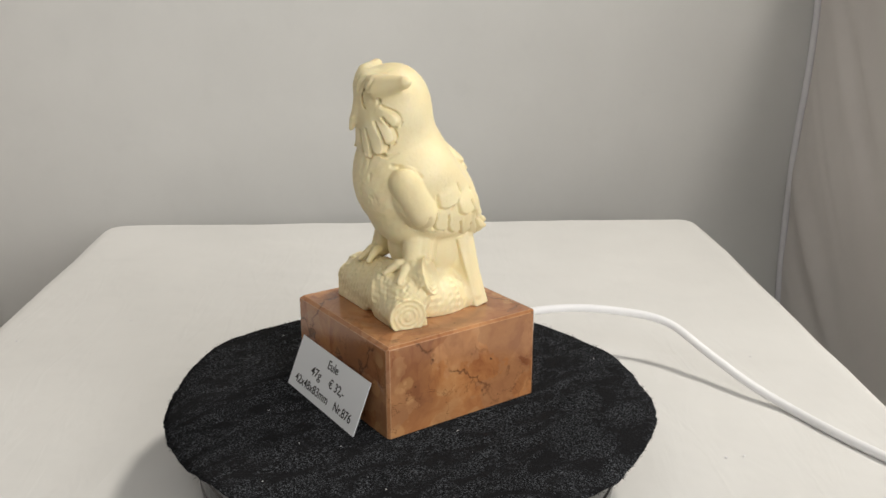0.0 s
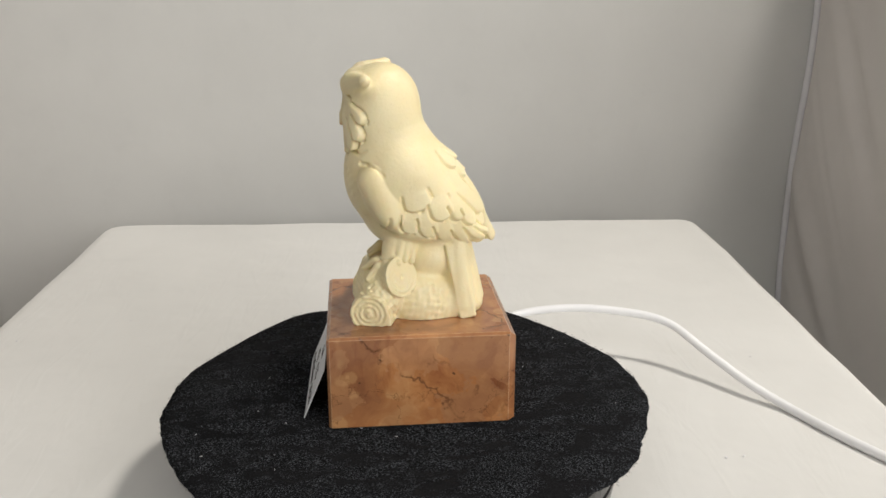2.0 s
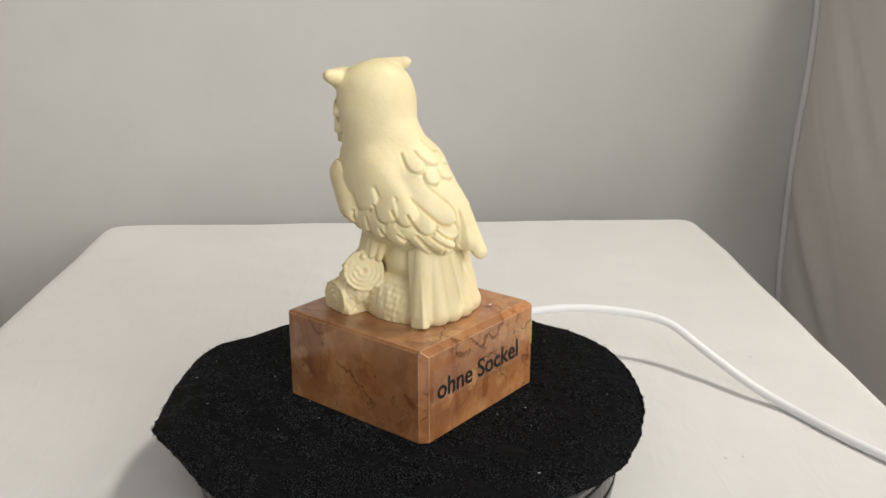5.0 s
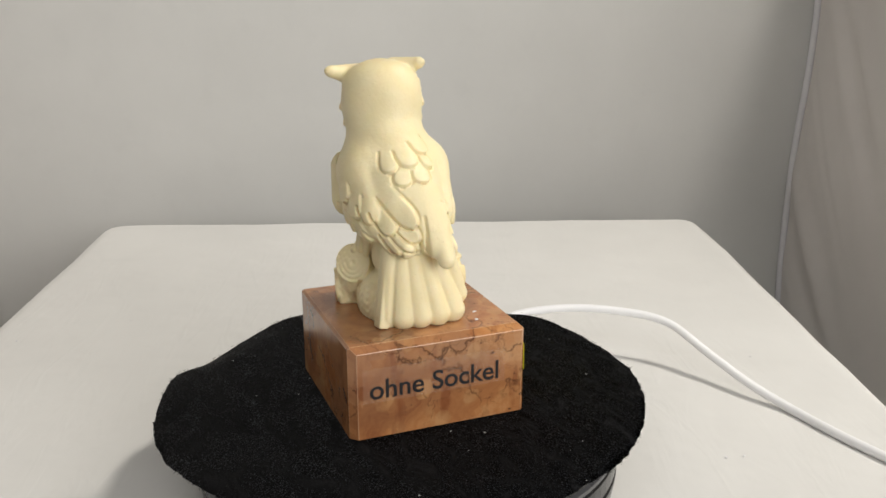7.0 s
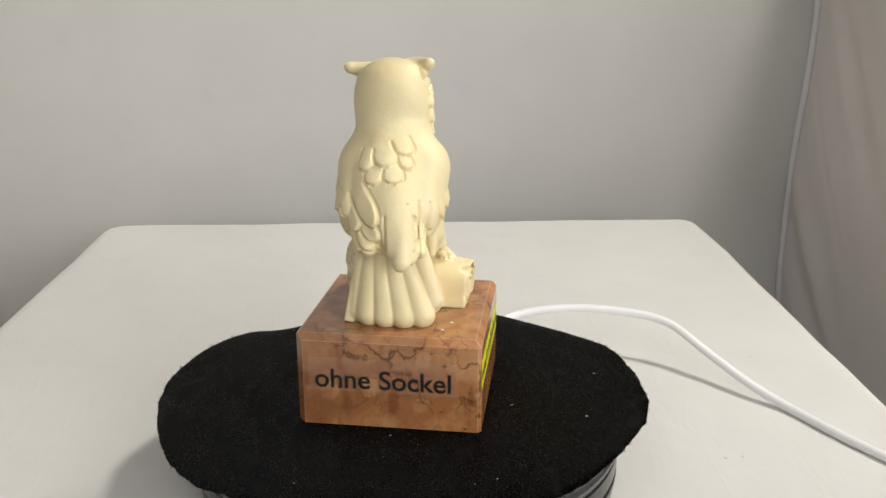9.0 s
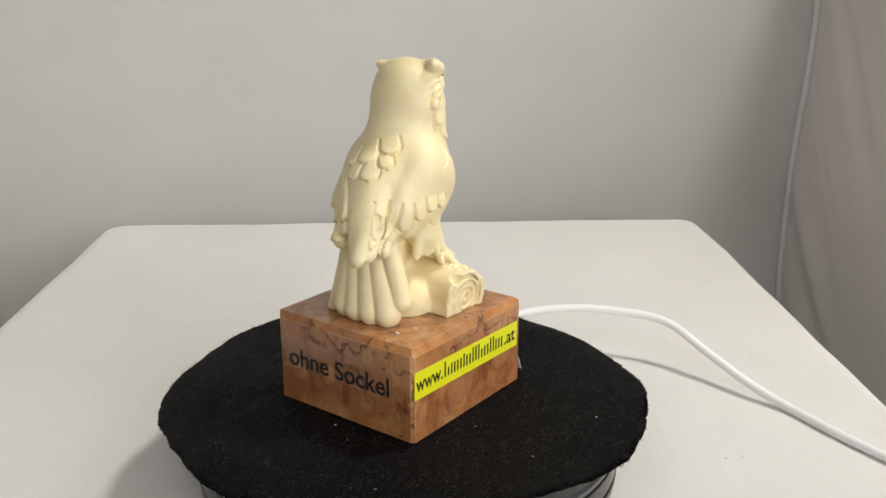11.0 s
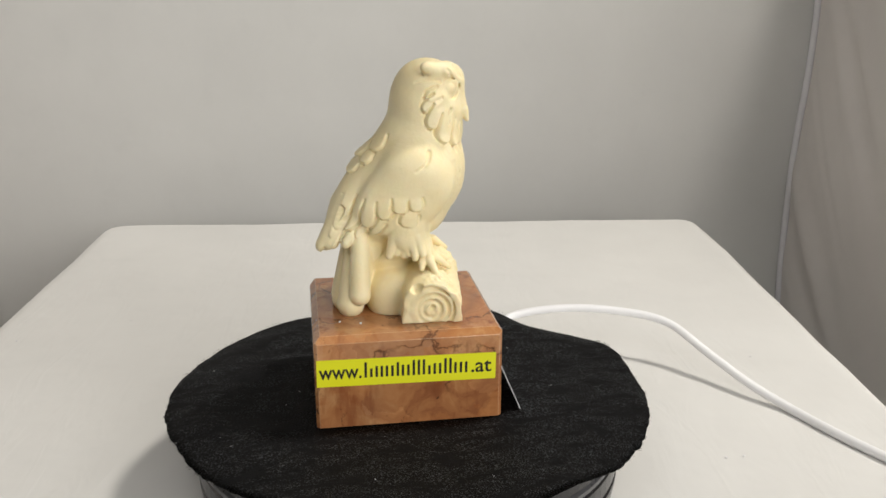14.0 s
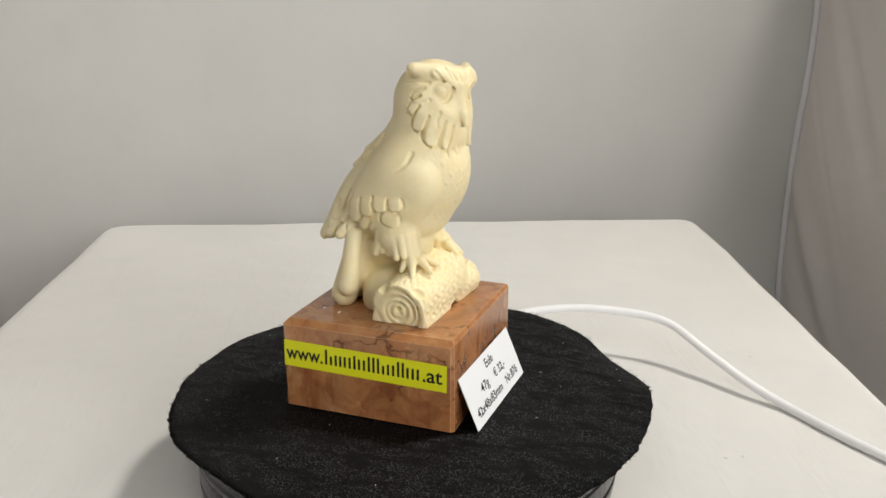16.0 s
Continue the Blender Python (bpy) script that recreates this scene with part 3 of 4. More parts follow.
    def snap(self, p):
        """The place on the skin nearest to p."""
        p = np.array(p, float)
        for _ in range(8):
            i = np.clip(np.round((p - self.lo) / self.step).astype(int), 1, np.array(self.n) - 2)
            x, y, z = i
            f = self.f
            d = np.array((f[x + 1, y, z] - f[x - 1, y, z], f[x, y + 1, z] - f[x, y - 1, z], f[x, y, z + 1] - f[x, y, z - 1])) / (2 * self.step)
            p = p - np.clip(f[x, y, z], -1.5, 1.5) * 0.8 * d / max(np.dot(d, d), 0.2)
        return p

    def score(self, line, r0=0.6, r1=0.35):
        """A cut along the skin, through the places of a line, that runs out to a fine end."""
        line = [np.array(v, float) for v in line]
        pts = []
        for a, b in zip(line, line[1:]):
            pts += [self.snap(a + (b - a) * t / 4) for t in range(4)]
        pts.append(self.snap(line[-1]))
        for i, (a, b) in enumerate(zip(pts, pts[1:])):
            u, v = i / (len(pts) - 1), (i + 1) / (len(pts) - 1)
            self.rod(a, b, r0 + (r1 - r0) * u, r0 + (r1 - r0) * v, 0.25, True)

    def shell(self, low, high):
        """Begin a relief on the skin between two heights."""
        a, b = (int((z - self.lo[2]) / self.step) for z in (low, high))
        at = np.argwhere(np.abs(self.f[1:-1, 1:-1, a:b]) < 2.4) + np.array((1, 1, a))
        x, y, z = at.T
        f = self.f
        n = np.stack((f[x + 1, y, z] - f[x - 1, y, z], f[x, y + 1, z] - f[x, y - 1, z], f[x, y, z + 1] - f[x, y, z - 1]), 1)
        self.nrm = n / (np.linalg.norm(n, axis=1, keepdims=True) + 1e-6)
        self.at, self.pos = (x, y, z), (self.lo + self.step * at).astype(np.float32)
        self.relief = np.zeros(len(at), np.float32)

    def leaf(self, root, tip, w, proud, blunt=2.6, cut=0.55):
        """A flat rounded feather on the relief with its free end at tip and a cut round it; w: half its width."""
        root, tip = np.array(root, float), np.array(tip, float)
        d = tip - root
        L = np.linalg.norm(d)
        u = d / L
        mid = (root + tip) / 2
        near = np.nonzero(np.abs(self.pos - mid).max(axis=1) < L / 2 + w + 2.5)[0]
        if not len(near):
            return
        off = ((self.pos[near] - mid) ** 2).sum(axis=1)
        n = self.nrm[near[np.argsort(off)[:400]]].mean(axis=0)
        n = n - u * np.dot(n, u)
        n = n / np.linalg.norm(n)
        near = near[self.nrm[near] @ n > 0.15]
        q = self.pos[near] - root
        t, s = q @ u, q @ np.cross(n, u)
        r = t / L
        e1 = np.clip((r - 0.5) / 0.5, 0, 1)
        half = w * (0.85 + 0.15 * np.clip(r, 0, 1) / 0.5) * np.where(r < 0.5, 1, np.sqrt(np.clip(1 - e1 ** blunt, 0, 1)))
        e = np.minimum(half - np.abs(s), (L - t) * 1.2)
        rise = np.clip(r, 0, 1)
        lift = (proud * (0.15 + 0.85 * rise) + 0.35 * np.clip(1 - (s / w) ** 2, 0, 1) * rise) * np.clip(e / 0.5, 0, 1) ** 0.6 * np.clip(rise * 3, 0, 1)
        old = self.relief[near]
        groove = (e > -0.75) & (e < 0) & (t > 0.15 * L)
        old = np.where(groove, np.minimum(old, old * 0.3 - cut), old)
        self.relief[near] = np.where((e >= 0) & (t > 0), np.maximum(old, lift), old)

    def settle(self):
        self.f[self.at] -= self.relief

    def rough(self, lo, hi, size, amount):
        """Pits and ridges over a region."""
        sl, p = self.part_of(lo, hi)
        waves = random.Random(int(size * 100))
        wob = 0.0
        for _ in range(9):
            d = Vector([waves.gauss(0, 1) for _ in range(3)]).normalized() * (waves.uniform(1.3, 2.9) / size)
            wob = wob + np.sin(p[0] * d.x + p[1] * d.y + p[2] * d.z + waves.uniform(0, 6.28)) / 2.6
        near = np.ones_like(wob)
        for i in range(3):
            near = near * np.clip(np.minimum(p[i] - lo[i], hi[i] - p[i]) / 3.0, 0, 1)
        self.f[sl] += amount * wob * near

    def soften(self):
        """Take the stair steps off the field."""
        for axis in range(3):
            a = np.moveaxis(self.f, axis, 0)
            a[1:-1] = 0.25 * a[:-2] + 0.5 * a[1:-1] + 0.25 * a[2:]

    def skin(self):
        """Surface net: one vertex in each cell that the skin crosses."""
        f, n = self.f, self.n
        inside = f < 0
        corners = [(i, j, k) for i in (0, 1) for j in (0, 1) for k in (0, 1)]
        view = lambda a, o: a[o[0]:n[0] - 1 + o[0], o[1]:n[1] - 1 + o[1], o[2]:n[2] - 1 + o[2]]
        count = sum(view(inside, o).astype(np.int8) for o in corners)
        cell = np.argwhere((count > 0) & (count < 8))
        index = np.full((n[0] - 1, n[1] - 1, n[2] - 1), -1, np.int32)
        index[tuple(cell.T)] = np.arange(len(cell))
        total, hits = np.zeros((len(cell), 3)), np.zeros(len(cell))
        vals = {o: f[tuple((cell + o).T)] for o in corners}
        for o in corners:
            for axis in range(3):
                if o[axis] == 0:
                    e = tuple(1 if i == axis else o[i] for i in range(3))
                    a, b = vals[o], vals[e]
                    cross = (a < 0) != (b < 0)
                    t = np.where(cross, a / np.where(cross, a - b, 1), 0)
                    pos = np.repeat(np.array(o, float)[None], len(cell), 0)
                    pos[:, axis] += t
                    total += pos * cross[:, None]
                    hits += cross
        verts = self.lo + self.step * (cell + total / hits[:, None])
        quads = []
        for axis in range(3):
            a, b = [slice(None)] * 3, [slice(None)] * 3
            a[axis], b[axis] = slice(0, -1), slice(1, None)
            change = inside[tuple(a)] != inside[tuple(b)]
            u, v = (axis + 1) % 3, (axis + 2) % 3
            e = np.argwhere(change)
            e = e[(e[:, u] > 0) & (e[:, v] > 0) & (e[:, u] < n[u] - 1) & (e[:, v] < n[v] - 1)]
            du, dv = np.eye(3, dtype=int)[u], np.eye(3, dtype=int)[v]
            q = np.stack([index[tuple((e - du - dv).T)], index[tuple((e - dv).T)], index[tuple(e.T)], index[tuple((e - du).T)]], 1)
            flip = ~inside[tuple(e.T)]
            q[flip] = q[flip][:, ::-1]
            quads.append(q)
        return verts, np.concatenate(quads)


def carve_owl():
    g = Carving((-26, -28, 28.2), (31, 36, 117), 0.25)
    z0 = BLOCK_TOP

    # body and breast
    g.ellipsoid((4, 3.5, 69), (15.6, 17.6, 16.0), (-28, 0, 0), 3)
    g.ellipsoid((4, -5.6, 75.5), (14.4, 14.3, 15.5), (-8, 0, 0), 5)
    g.ellipsoid((4, 13, 63), (11.0, 12.0, 8.5), (-50, 0, 0), 5)
    g.ellipsoid((4, -3.2, 61.5), (11.5, 9.6, 7.5), (0, 0, 0), 4)
    g.rod((4.6, -4.0, 88), (4.2, 6.0, 76), 9.5, 10.6, 4)
    g.ellipsoid((4.5, 6.5, 50), (9.5, 10.0, 8.5), (0, 0, 0), 3)
    g.ellipsoid((3.5, -2.5, 52), (7.5, 5.5, 6.5), (0, 0, 0), 2)
    g.rod((5.2, -5.4, 83), (5.2, -6.9, 93), 12.8, 11.2, 6)
    # head
    g.ellipsoid((5.8, -7.6, 99.6), (12.7, 10.7, 12.8), (0, 0, -16), 4)
    g.ellipsoid((4.9, -9.8, 97.0), (10.8, 9.4, 13), (0, 0, -16), 3)
    g.ellipsoid((4.6, -5.8, 99.8), (11.4, 9.8, 11.5), (0, 0, -16), 2)
    g.ellipsoid((5.0, -8.6, 104.8), (12.4, 8.8, 6.6), (0, 0, -16), 2)
    g.ellipsoid((2.9, -15.4, 105.8), (7.0, 4.4, 5.0), (0, 0, -16), 2.5)

    # wings, closed along the sides and over the back
    for s in (1, -1):
        g.ellipsoid((4 + s * 11.6, 1.0, 70.5), (6.0, 17.0, 12.0), (-33, 0, 0), 1.2)
        g.ellipsoid((4 + s * 11.8, -7.0, 74.5), (5.4, 6.8, 9.0), (-15, 0, -s * 12), 1.0)
        g.rod((4 + s * 11.6, 5, 67), (4 + s * 4.2, 22.6, 57), 5.0, 3.0, 1.5)
    g.rod((0, 19, 62), (-0.5, 24.5, 57.0), 3.4, 2.0, 2.5)
    for s in (1, -1):
        g.ellipsoid((4 + s * 11.0, -0.5, 78.8), (6.6, 8.6, 7.4), (0, 0, 0), 5)
    # crown of the folded wings over the back
    g.ellipsoid((4, 8.0, 74), (11.5, 8.5, 13), (38, 0, 0), 3)
    g.ellipsoid((0.5, 19.0, 67.5), (6.5, 5.0, 10.5), (28, 0, 0), 3)

    # the thumb of the wing, a smooth oval
    g.rod((16.6, -10.6, 77.4), (18.3, -6.0, 67.9), 5.6, 5.2, 0)
    # tips of the long feathers, free of the back
    g.rod((-1.8, 19.6, 66), (-3.2, 27.2, 53.6), 4.3, 2.0, 1.0)
    g.rod((-4.0, 15.5, 66), (-5.4, 24.8, 54.2), 2.6, 1.6, 0.8)
    g.rod((-5.6, 13.0, 65), (-7.4, 20.8, 55.6), 2.4, 1.6, 0.8)

    # feathers of the wings, the lowest rows first: root, tip, half width
    g.shell(46, 112)
    near_low = (((22.4, -3.3, 69), (20.6, -1.6, 60.6), 3.6), ((22.6, 0.2, 69), (21.0, 0.6, 60.6), 3.2), ((21.5, 4.7, 68), (20.2, 6.6, 59.3), 3.0), ((20.6, 8.6, 66), (16.6, 13.0, 57.0), 2.8),
                ((18.0, 13.0, 65), (12.0, 20.5, 54.6), 2.6), ((15.0, 17.5, 64), (10.8, 24.0, 55.6), 2.3), ((16.0, 18.0, 64), (11.0, 24.5, 56.4), 2.0), ((17.1, 14.9, 71), (7.4, 26.6, 57.2), 2.3), ((14.2, 17.0, 71), (4.6, 24.6, 59.6), 2.6))
    far_low = (((-7.2, 22.0, 61), (-5.8, 26.5, 53.2), 2.2), ((-9.0, 17.6, 60.5), (-7.6, 21.6, 53.2), 1.9), ((-11.4, 13.0, 62.5), (-9.8, 17.4, 56.4), 1.9), ((-12.4, 8.6, 63.8), (-10.6, 12.6, 57.6), 1.5), ((-13.4, 0, 66), (-13.0, 0.9, 60.6), 3.0))
    for f in near_low + far_low:
        g.leaf(*f, 0.7)
    near_high = (((21.8, 1.0, 75.6), (22.9, 3.2, 68.8), 4.3), ((21.0, 8.2, 73), (21.3, 11.5, 65.4), 3.8), ((18.9, 13.2, 72.4), (17.2, 17.6, 65.0), 3.5), ((16.2, 16.0, 71), (12.6, 21.6, 61.8), 3.0), ((14.4, 15.0, 76), (4.8, 22.6, 63.8), 3.2))
    far_high = (((-7.0, 18.0, 71), (-5.4, 25.6, 56.8), 1.9), ((-9.8, 14.8, 72), (-8.0, 21.4, 59.6), 2.3), ((-12.0, 12.0, 71), (-10.8, 14.6, 60.8), 2.5), ((-13.0, 8.7, 70.6), (-12.8, 8.3, 63.6), 2.4), ((-13.9, 3.4, 71.4), (-13.5, 3.2, 65.6), 2.7),
                ((-13.9, -1.2, 71), (-13.4, -2.0, 66.2), 2.3), ((-6.7, 18.6, 72), (-5.6, 23.4, 59.6), 2.2), ((-1.4, 21.0, 70), (-3.2, 29.4, 51.0), 4.4))
    for f in near_high + far_high:
        g.leaf(*f, 1.05)
    # tuft of round feathers between the shoulders
    for f in (((6.5, 15.4, 81.4), (7.7, 18.3, 75.8), 2.9), ((1.1, 15.6, 81.4), (1.1, 18.0, 76.2), 3.1), ((-1.0, 11.5, 85), (-3.5, 14.3, 80.2), 2.3), ((9.6, 9.3, 87.4), (10.6, 15.0, 79.6), 2.9),
              ((5.3, 10.0, 88), (3.6, 16.2, 81.4), 3.4), ((0.6, 7.6, 90.2), (-2.8, 11.0, 84.2), 3.2)):
        g.leaf(*f, 0.65, 2.2, 0.6)
    g.settle()

    # creases where the wings leave the breast
    g.score(((15.2, -14.6, 82.6), (18.1, -12.0, 82.1), (20.2, -8.4, 79.1)), 0.8, 0.5)
    g.score(((-10.1, -6.3, 84.5), (-12.0, -5.6, 82.0), (-13.0, -4.2, 80.4), (-13.9, -1.6, 79.1)), 0.8, 0.4)

    # ears
    for root, tip in (((11.0, -16.6, 106.4), (20.6, -13.2, 108.4)), ((-1.0, -13.0, 108.4), (-7.0, -6.0, 110.8))):
        g.rod(root, tip, 3.9, 1.9, 1.5)
        root, tip = np.array(root), np.array(tip)
        g.rod(tip, tip + (tip - root) / np.linalg.norm(tip - root) * 1.4, 1.5, 0.8, 1.0)

    # face: forward and sideways axes of the turned head
    fw, lat = np.array((-0.276, -0.961, 0)), np.array((0.961, -0.276, 0.0))
    hc = np.array((5.0, -8.2, 99.8))

    def at(u, v, w):
        return tuple(hc + lat * u + fw * v + np.array((0, 0, w - 0.09 * u)))

    for s in (1, -1):
        away = lat * s * 0.50 + fw * 0.86
        eye = np.array(at(s * 6.1, 6.6, 3.4))
        # ring and ball of the eye
        g.ring(eye + away * 2.0, away, 3.3, 0.62, 0.5)
        g.ellipsoid(tuple(eye + away * 0.3), (2.7, 2.7, 2.7), k=0.15)
        # brow with two cuts
        g.rod(at(s * 1.8, 10.0, 6.4), at(s * 8.5, 7.0, 8.8), 0.9, 1.5, 1.0)
        g.rod(at(s * 3.2, 11.2, 7.0), at(s * 5.0, 9.4, 11.0), 0.5, 0.35, 0.4, True)
        g.rod(at(s * 1.0, 11.6, 6.4), at(s * 1.6, 10.2, 11.0), 0.5, 0.35, 0.4, True)
        # cheek under the whiskers
        for u, v, w, u1, v1, w1, r in ((8.2, 5.2, 0.4, 10.0, 2.8, -2.4, 2.4), (6.8, 6.5, -2.6, 9.4, 4.2, -8.0, 2.6), (4.6, 7.8, -4.0, 6.8, 5.8, -11.8, 2.6)):
            g.rod(at(s * u, v, w), at(s * u1, v1, w1), r, r * 0.8, 1.6)
    # beak
    g.rod(at(0, 9.0, 5.0), at(-0.3, 11.6, -4.0), 2.2, 1.6, 1.5)
    g.rod(at(-0.3, 11.8, -3.8), at(-0.6, 12.9, -6.9), 1.6, 0.8, 0.5)
    g.ellipsoid(at(0, 8.6, -10.5), (4.2, 2.6, 4.0), (0, 0, -16), 2.0)
    # whiskers: overlapping lobes from the eye's corner round to the chin, one side less spread than the other
    g.shell(80, 112)
    for f in (((11.2, -17.9, 99.5), (17.2, -13.2, 95.8), 2.2), ((11.0, -18.4, 97.2), (15.4, -14.4, 89.8), 2.5), ((8.6, -19.2, 97.0), (12.4, -16.2, 86.2), 2.5), ((6.4, -19.9, 95.0), (8.4, -18.6, 84.6), 1.7),
              ((-5.5, -11.2, 103.4), (-7.0, -5.4, 101.0), 1.8), ((-6.7, -10.8, 101.4), (-7.2, -4.8, 97.0), 2.2), ((-6.5, -11.2, 99.6), (-7.3, -6.8, 91.6), 2.5), ((-4.9, -13.7, 97.0), (-6.7, -10.8, 86.8), 2.9), ((-2.2, -16.2, 95.0), (-4.4, -14.4, 85.4), 1.6)):
        g.leaf(*f, 0.9, 2.4, 0.7)
    g.settle()
    for line in (((-4.8, -13.6, 97.3), (-5.9, -13.0, 95.0), (-5.6, -13.1, 93.0)), ((-4.2, -15.6, 85.6), (-4.1, -16.5, 83.2)), ((-1.6, -17.4, 85.3), (-1.1, -18.2, 83.2)), ((-6.3, -13.0, 110.0), (-3.6, -14.7, 106.8)),
                 ((-3.0, -14.9, 110.6), (-2.7, -16.9, 107.6)), ((-1.8, -16.4, 105.8), (-1.4, -17.6, 102.7)), ((-4.9, -10.1, 105.9), (-4.6, -3.3, 105.5)), ((11.2, -20.1, 105.8), (12.5, -18.9, 108.8)), ((5.0, -20.6, 105.0), (7.0, -19.0, 109.6)), ((8.0, -20.4, 105.4), (10.0, -18.6, 109.2)),
                 ((11.0, -17.0, 86.4), (13.6, -14.8, 85.0), (15.4, -12.6, 86.4))):
        g.score(line, 0.65, 0.4)
    # strands down the throat and short hatching on the breast
    for x in (-3.5, -0.5, 2.5, 5.5, 8.5):
        g.score(((x, -19.6, 86.0), (x + 0.5, -20.6, 82.5), (x - 0.2, -21.4, 79.5)), 0.4, 0.2)
    hatch = random.Random(3)
    for _ in range(46):
        x, z = hatch.uniform(-7, 12), hatch.uniform(66, 80)
        y = -21.0 + 0.035 * (x - 4) ** 2
        g.score(((x, y, z), (x + hatch.uniform(-0.5, 0.5), y, z - hatch.uniform(1.2, 2.6))), 0.26, 0.14)
    # fine lines over the crown
    for k in range(9):
        x = -2.5 + 1.6 * k
        g.score(((x, -14.0, 112), (x + 0.8, -9.0, 113)), 0.22, 0.12)
    g.rough((-10, -26, 60), (18, -8, 87), 0.75, 0.05)

    # tail fan
    g.ellipsoid((2.5, 16.0, 44), (12, 4.5, 14), (8, 0, 0), 2)
    for x0, x1, y0, y1 in ((10.3, 12.6, 16.0, 17.4), (8.0, 8.8, 17.0, 20.2), (5.2, 3.4, 17.6, 21.2), (2.2, -2.4, 17.6, 21.2), (-0.8, -8.0, 16.8, 19.8)):
        g.rod((x0, y0, 55), (x1, y1, 34.2), 3.2, 4.5, 0.1)
    g.block((13.6, 16.6, 42.8), (1.7, 2.8, 12.6), (11, -10, 0), 0.6, 0.3)
    g.ellipsoid((9.6, 14.5, 43), (3.0, 3.2, 12.5), (11, -8, 0), 1.5)
    g.rod((-6.2, 16.2, 56), (-11.2, 16.8, 38.2), 2.9, 3.5, 0.1)

    # parting of the tail's outer feathers
    for x0, y0, x1, y1 in ((11.4, 20.2, 13.8, 22.6),):
        g.rod((x0, y0, 53), (x1, y1, 34), 0.7, 0.9, 0.5, True)

    # rough mass between tail and branch
    g.ellipsoid((5, 3.0, 35), (13.0, 13.0, 11.5), (0, 0, 0), 2)
    g.ellipsoid((-4, 5.5, 34), (8.5, 8.5, 10), (0, 0, 0), 2)
    g.ellipsoid((10.5, 6.4, 32.5), (6.8, 11.5, 9.0), (0, 0, 0), 3)
    # branch: main log, cut stub and rolled root
    g.rod((-20.6, -5.6, 35.2), (8, -8.6, 38.8), 9.3, 9.6, 0.8, flat=True)
    g.rod((8, -8.6, 38.8), (14, -9.0, 39.0), 9.6, 7.5, 1.5)
    g.rod((11.4, -8.7, 43.4), (18.4, -2.7, 46.2), 4.6, 6.7, 0.8, flat=True)
    g.rod((4, -9.4, 35.6), (21.6, -13.6, 35.0), 7.0, 6.1, 1.2, flat=True)
    g.rod((6, -8.4, 31), (20.7, -12.0, 31.0), 6.2, 5.6, 1.2, flat=True)
    g.rod((-20.4, -11.0, 31), (14, -13, 31), 4.6, 4.0, 1.5, flat=True)
    g.rod((-20.4, -0.5, 31), (0, -2, 31), 4.6, 5.0, 1.5, flat=True)
    g.rod((-20.4, -10.6, 38.6), (2, -11.5, 40), 4.4, 5.0, 1.5, flat=True)
    g.rod((-20.4, -1.2, 38.6), (2, -4, 40), 4.4, 5.0, 1.5, flat=True)
    # hollow under the branch
    g.rod((1, -24, 27.6), (3, -12, 28.0), 5.4, 4.0, 1.0, True)
    # bark, then the rings of the cut ends
    g.rough((-22, -20, 30), (24, -2, 50), 0.6, 0.2)
    g.rough((6, -4, 29), (20, 14, 44), 0.75, 0.17)
    ax = np.array((17.6, -4.2, -0.6)) / 18.1
    for r in (4.9, 3.4, 1.9):
        g.ring(np.array((21.7, -13.65, 35.0)) + ax * 0.1, ax, r, 0.55, 0.4)
    ax = np.array((10.4, 8.9, 2.6)) / 13.93
    for r in (5.4, 3.9, 2.4):
        g.ring(np.array((18.5, -2.6, 46.2)) + ax * 0.1, ax, r, 0.32, 0.3)
    g.ellipsoid((18.5, -2.6, 46.2), (0.9, 0.9, 0.9), k=0.3, cut=True)
    for r, y in ((7.4, -5.4), (5.0, -6.0), (2.9, -5.5)):
        g.ring((-20.9, y, 35.4), (1, 0.05, 0.03), r, 0.62, 0.7)
    for c, r in (((-21.4, -0.6, 43.2), (3.4, 2.0, 2.2)), ((-21.0, -12.8, 42.6), (2.4, 2.6, 1.6)), ((-16.0, -9.0, 48.0), (3.4, 3.0, 1.5))):
        g.ellipsoid(c, r, (20, 15, 0), 0.5, True)
    g.ellipsoid((-20.7, -5.6, 36.2), (1.3, 1.0, 1.0), k=0.4, cut=True)

    # thighs, legs and claws
    for x, y, toes in ((-7.2, -4.6, ((-12.5, -3.4, 46.6), (-14.5, -8.0, 45.6), (-10.0, -12.6, 46.2), (-4.0, -12.6, 47.0))),
                       (13.2, -6.4, ((17.6, -3.6, 50.6), (18.2, -8.6, 47.0), (16.2, -13.6, 45.2), (9.6, -14.6, 46.8)))):
        s = 1 if x > 4 else -1
        tx0, ty0 = (x - 2.2, y + 5.0) if s > 0 else (x + 0.2, y + 3.2)
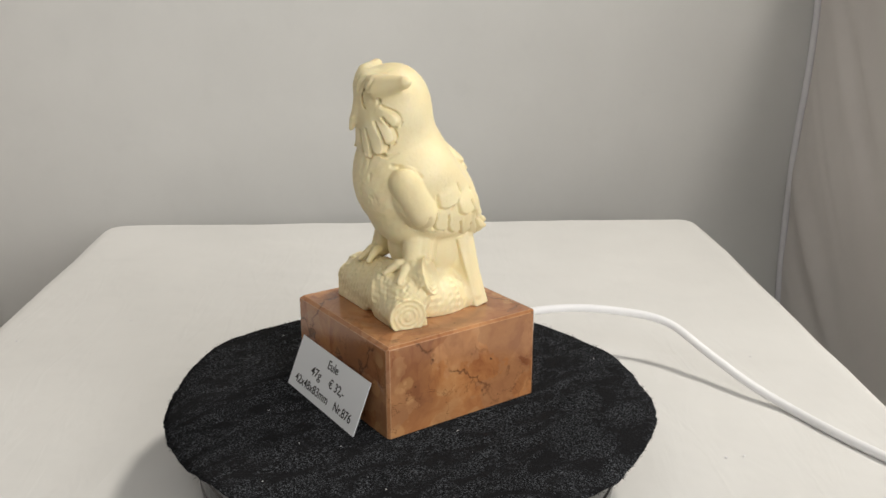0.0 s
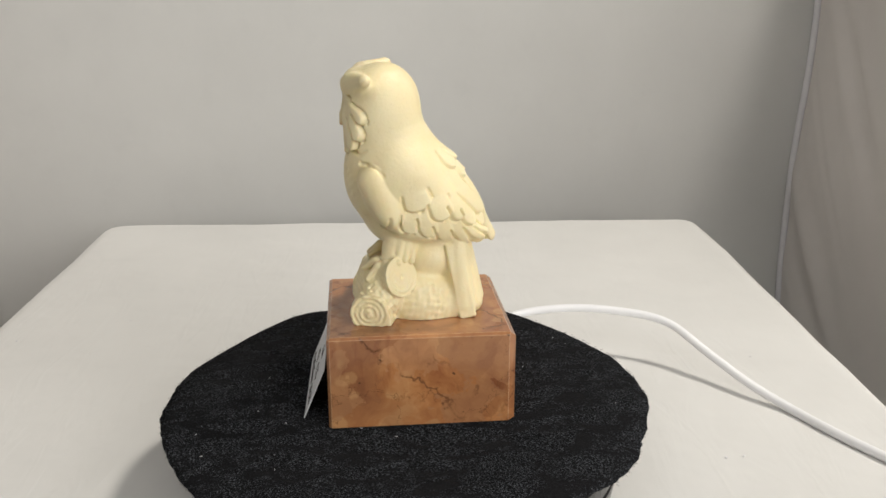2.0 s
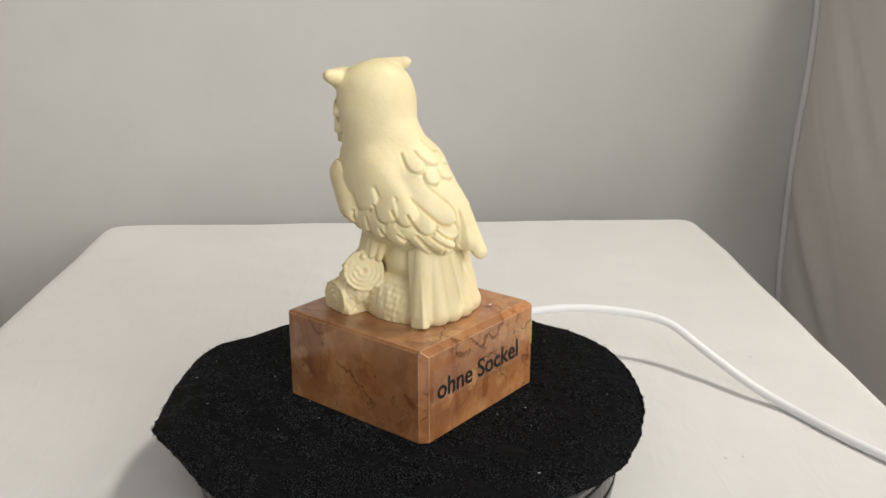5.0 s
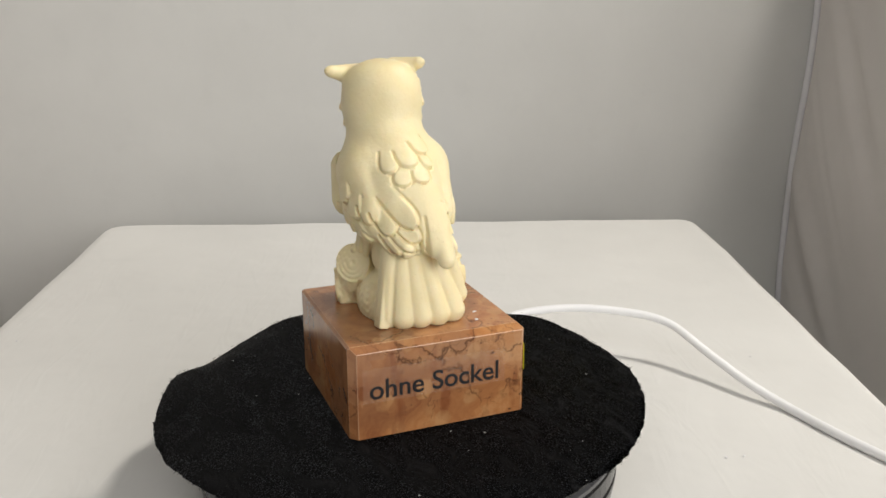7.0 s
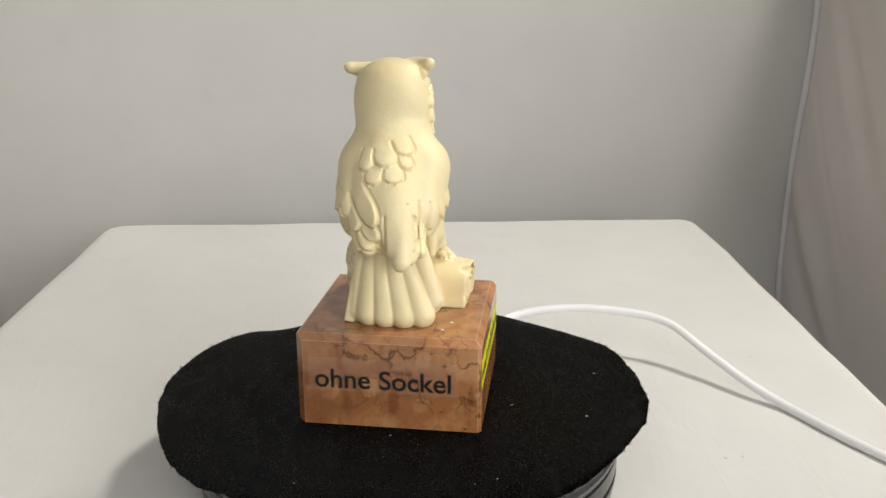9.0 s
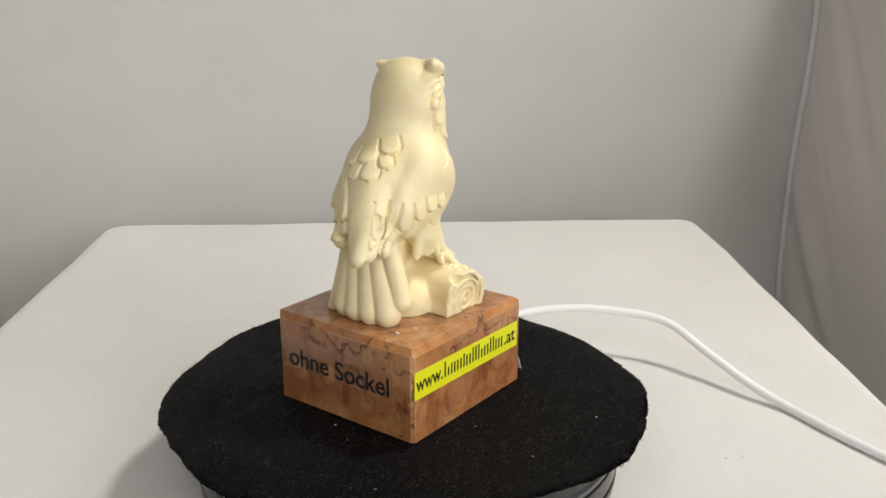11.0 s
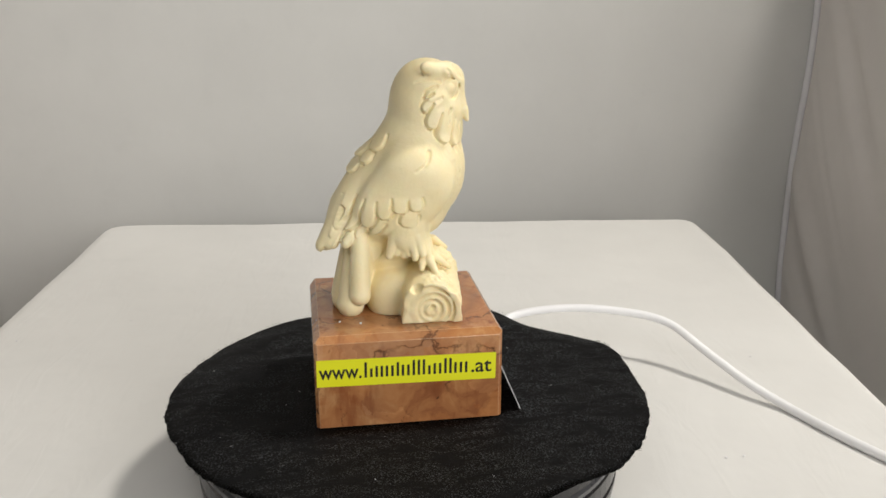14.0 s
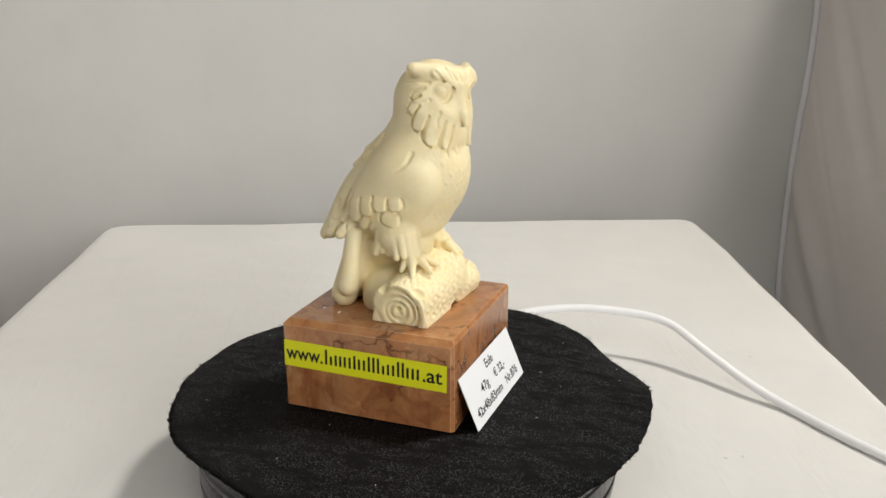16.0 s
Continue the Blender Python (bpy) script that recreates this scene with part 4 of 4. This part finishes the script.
        g.rod((tx0 - s * 0.5, ty0 + 1.0, 59), (tx0 + s * 0.6, ty0 - 1.2, 53.5), 6.2, 4.2, 1.5)
        for i in range(6):
            a = radians(130 + 32 * i) if s < 0 else radians(-110 + 32 * i)
            g.rod((tx0 + 3.2 * math.cos(a), ty0 + 3.2 * math.sin(a), 57), (tx0 + s * 0.6 + 4.5 * math.cos(a), ty0 - 1.4 + 4.5 * math.sin(a), 51.2 - (i % 2)), 2.3, 1.1, 0.12)
        if s < 0:
            g.ellipsoid((-8.0, 1.6, 57), (4.8, 5.2, 6.0), k=1.2)
            for i, ty in enumerate((6.9, 4.4, 1.9, -0.8)):
                g.rod((-8.8, 2.2 + (ty - 3) * 0.35, 60), (-9.6, ty, 50.6 + 0.9 * (i % 2)), 3.0, 1.3, 0.3)
        g.rod((x - s * 1.4, y + 2, 56), (x, y - 0.2, 49.4), 4.0, 2.8, 0.8)
        for tx, ty, tz in toes:
            mid = ((x + tx) / 2, (y + ty) / 2, (49.6 + tz) / 2 + 1.2)
            g.rod((x, y, 49.4), mid, 1.9, 1.6, 0.4)
            g.rod(mid, (tx, ty, tz), 1.6, 0.9, 0.3)
    # flat foot on the plinth
    g.soften()
    sl, p = g.part_of((-30, -30, 28), (32, 36, z0 + 1))
    g.f[sl] = np.maximum(g.f[sl], z0 - p[2])
    return g.skin()


def build_owl():
    verts, quads = carve_owl()
    me = bpy.data.meshes.new("owl_figurine")
    me.from_pydata((verts * MM).tolist(), [], quads.tolist())
    me.polygons.foreach_set("use_smooth", np.ones(len(quads), bool))
    me.materials.append(RESIN)
    me.update()
    ob = new("owl_figurine", me)
    return tagged(ob, "carved cream resin owl perched on a log, on the plinth", "figurine")


build_room()
build_tent()
build_table()
plate = build_turntable()
velvet_cloth = build_velvet()
plinth = build_plinth()
owl = build_owl()
card = build_card()
build_cable()
build_specks()


def motions():
    """All that lies on the plate turns with it at one steady speed."""
    for thing in (plate, velvet_cloth, plinth, owl, card):
        height = thing.location.z
        walk(thing, [(k / 2, Matrix.Translation((0, 0, height)) @ turned(k / 2)) for k in range(33)])


motions()
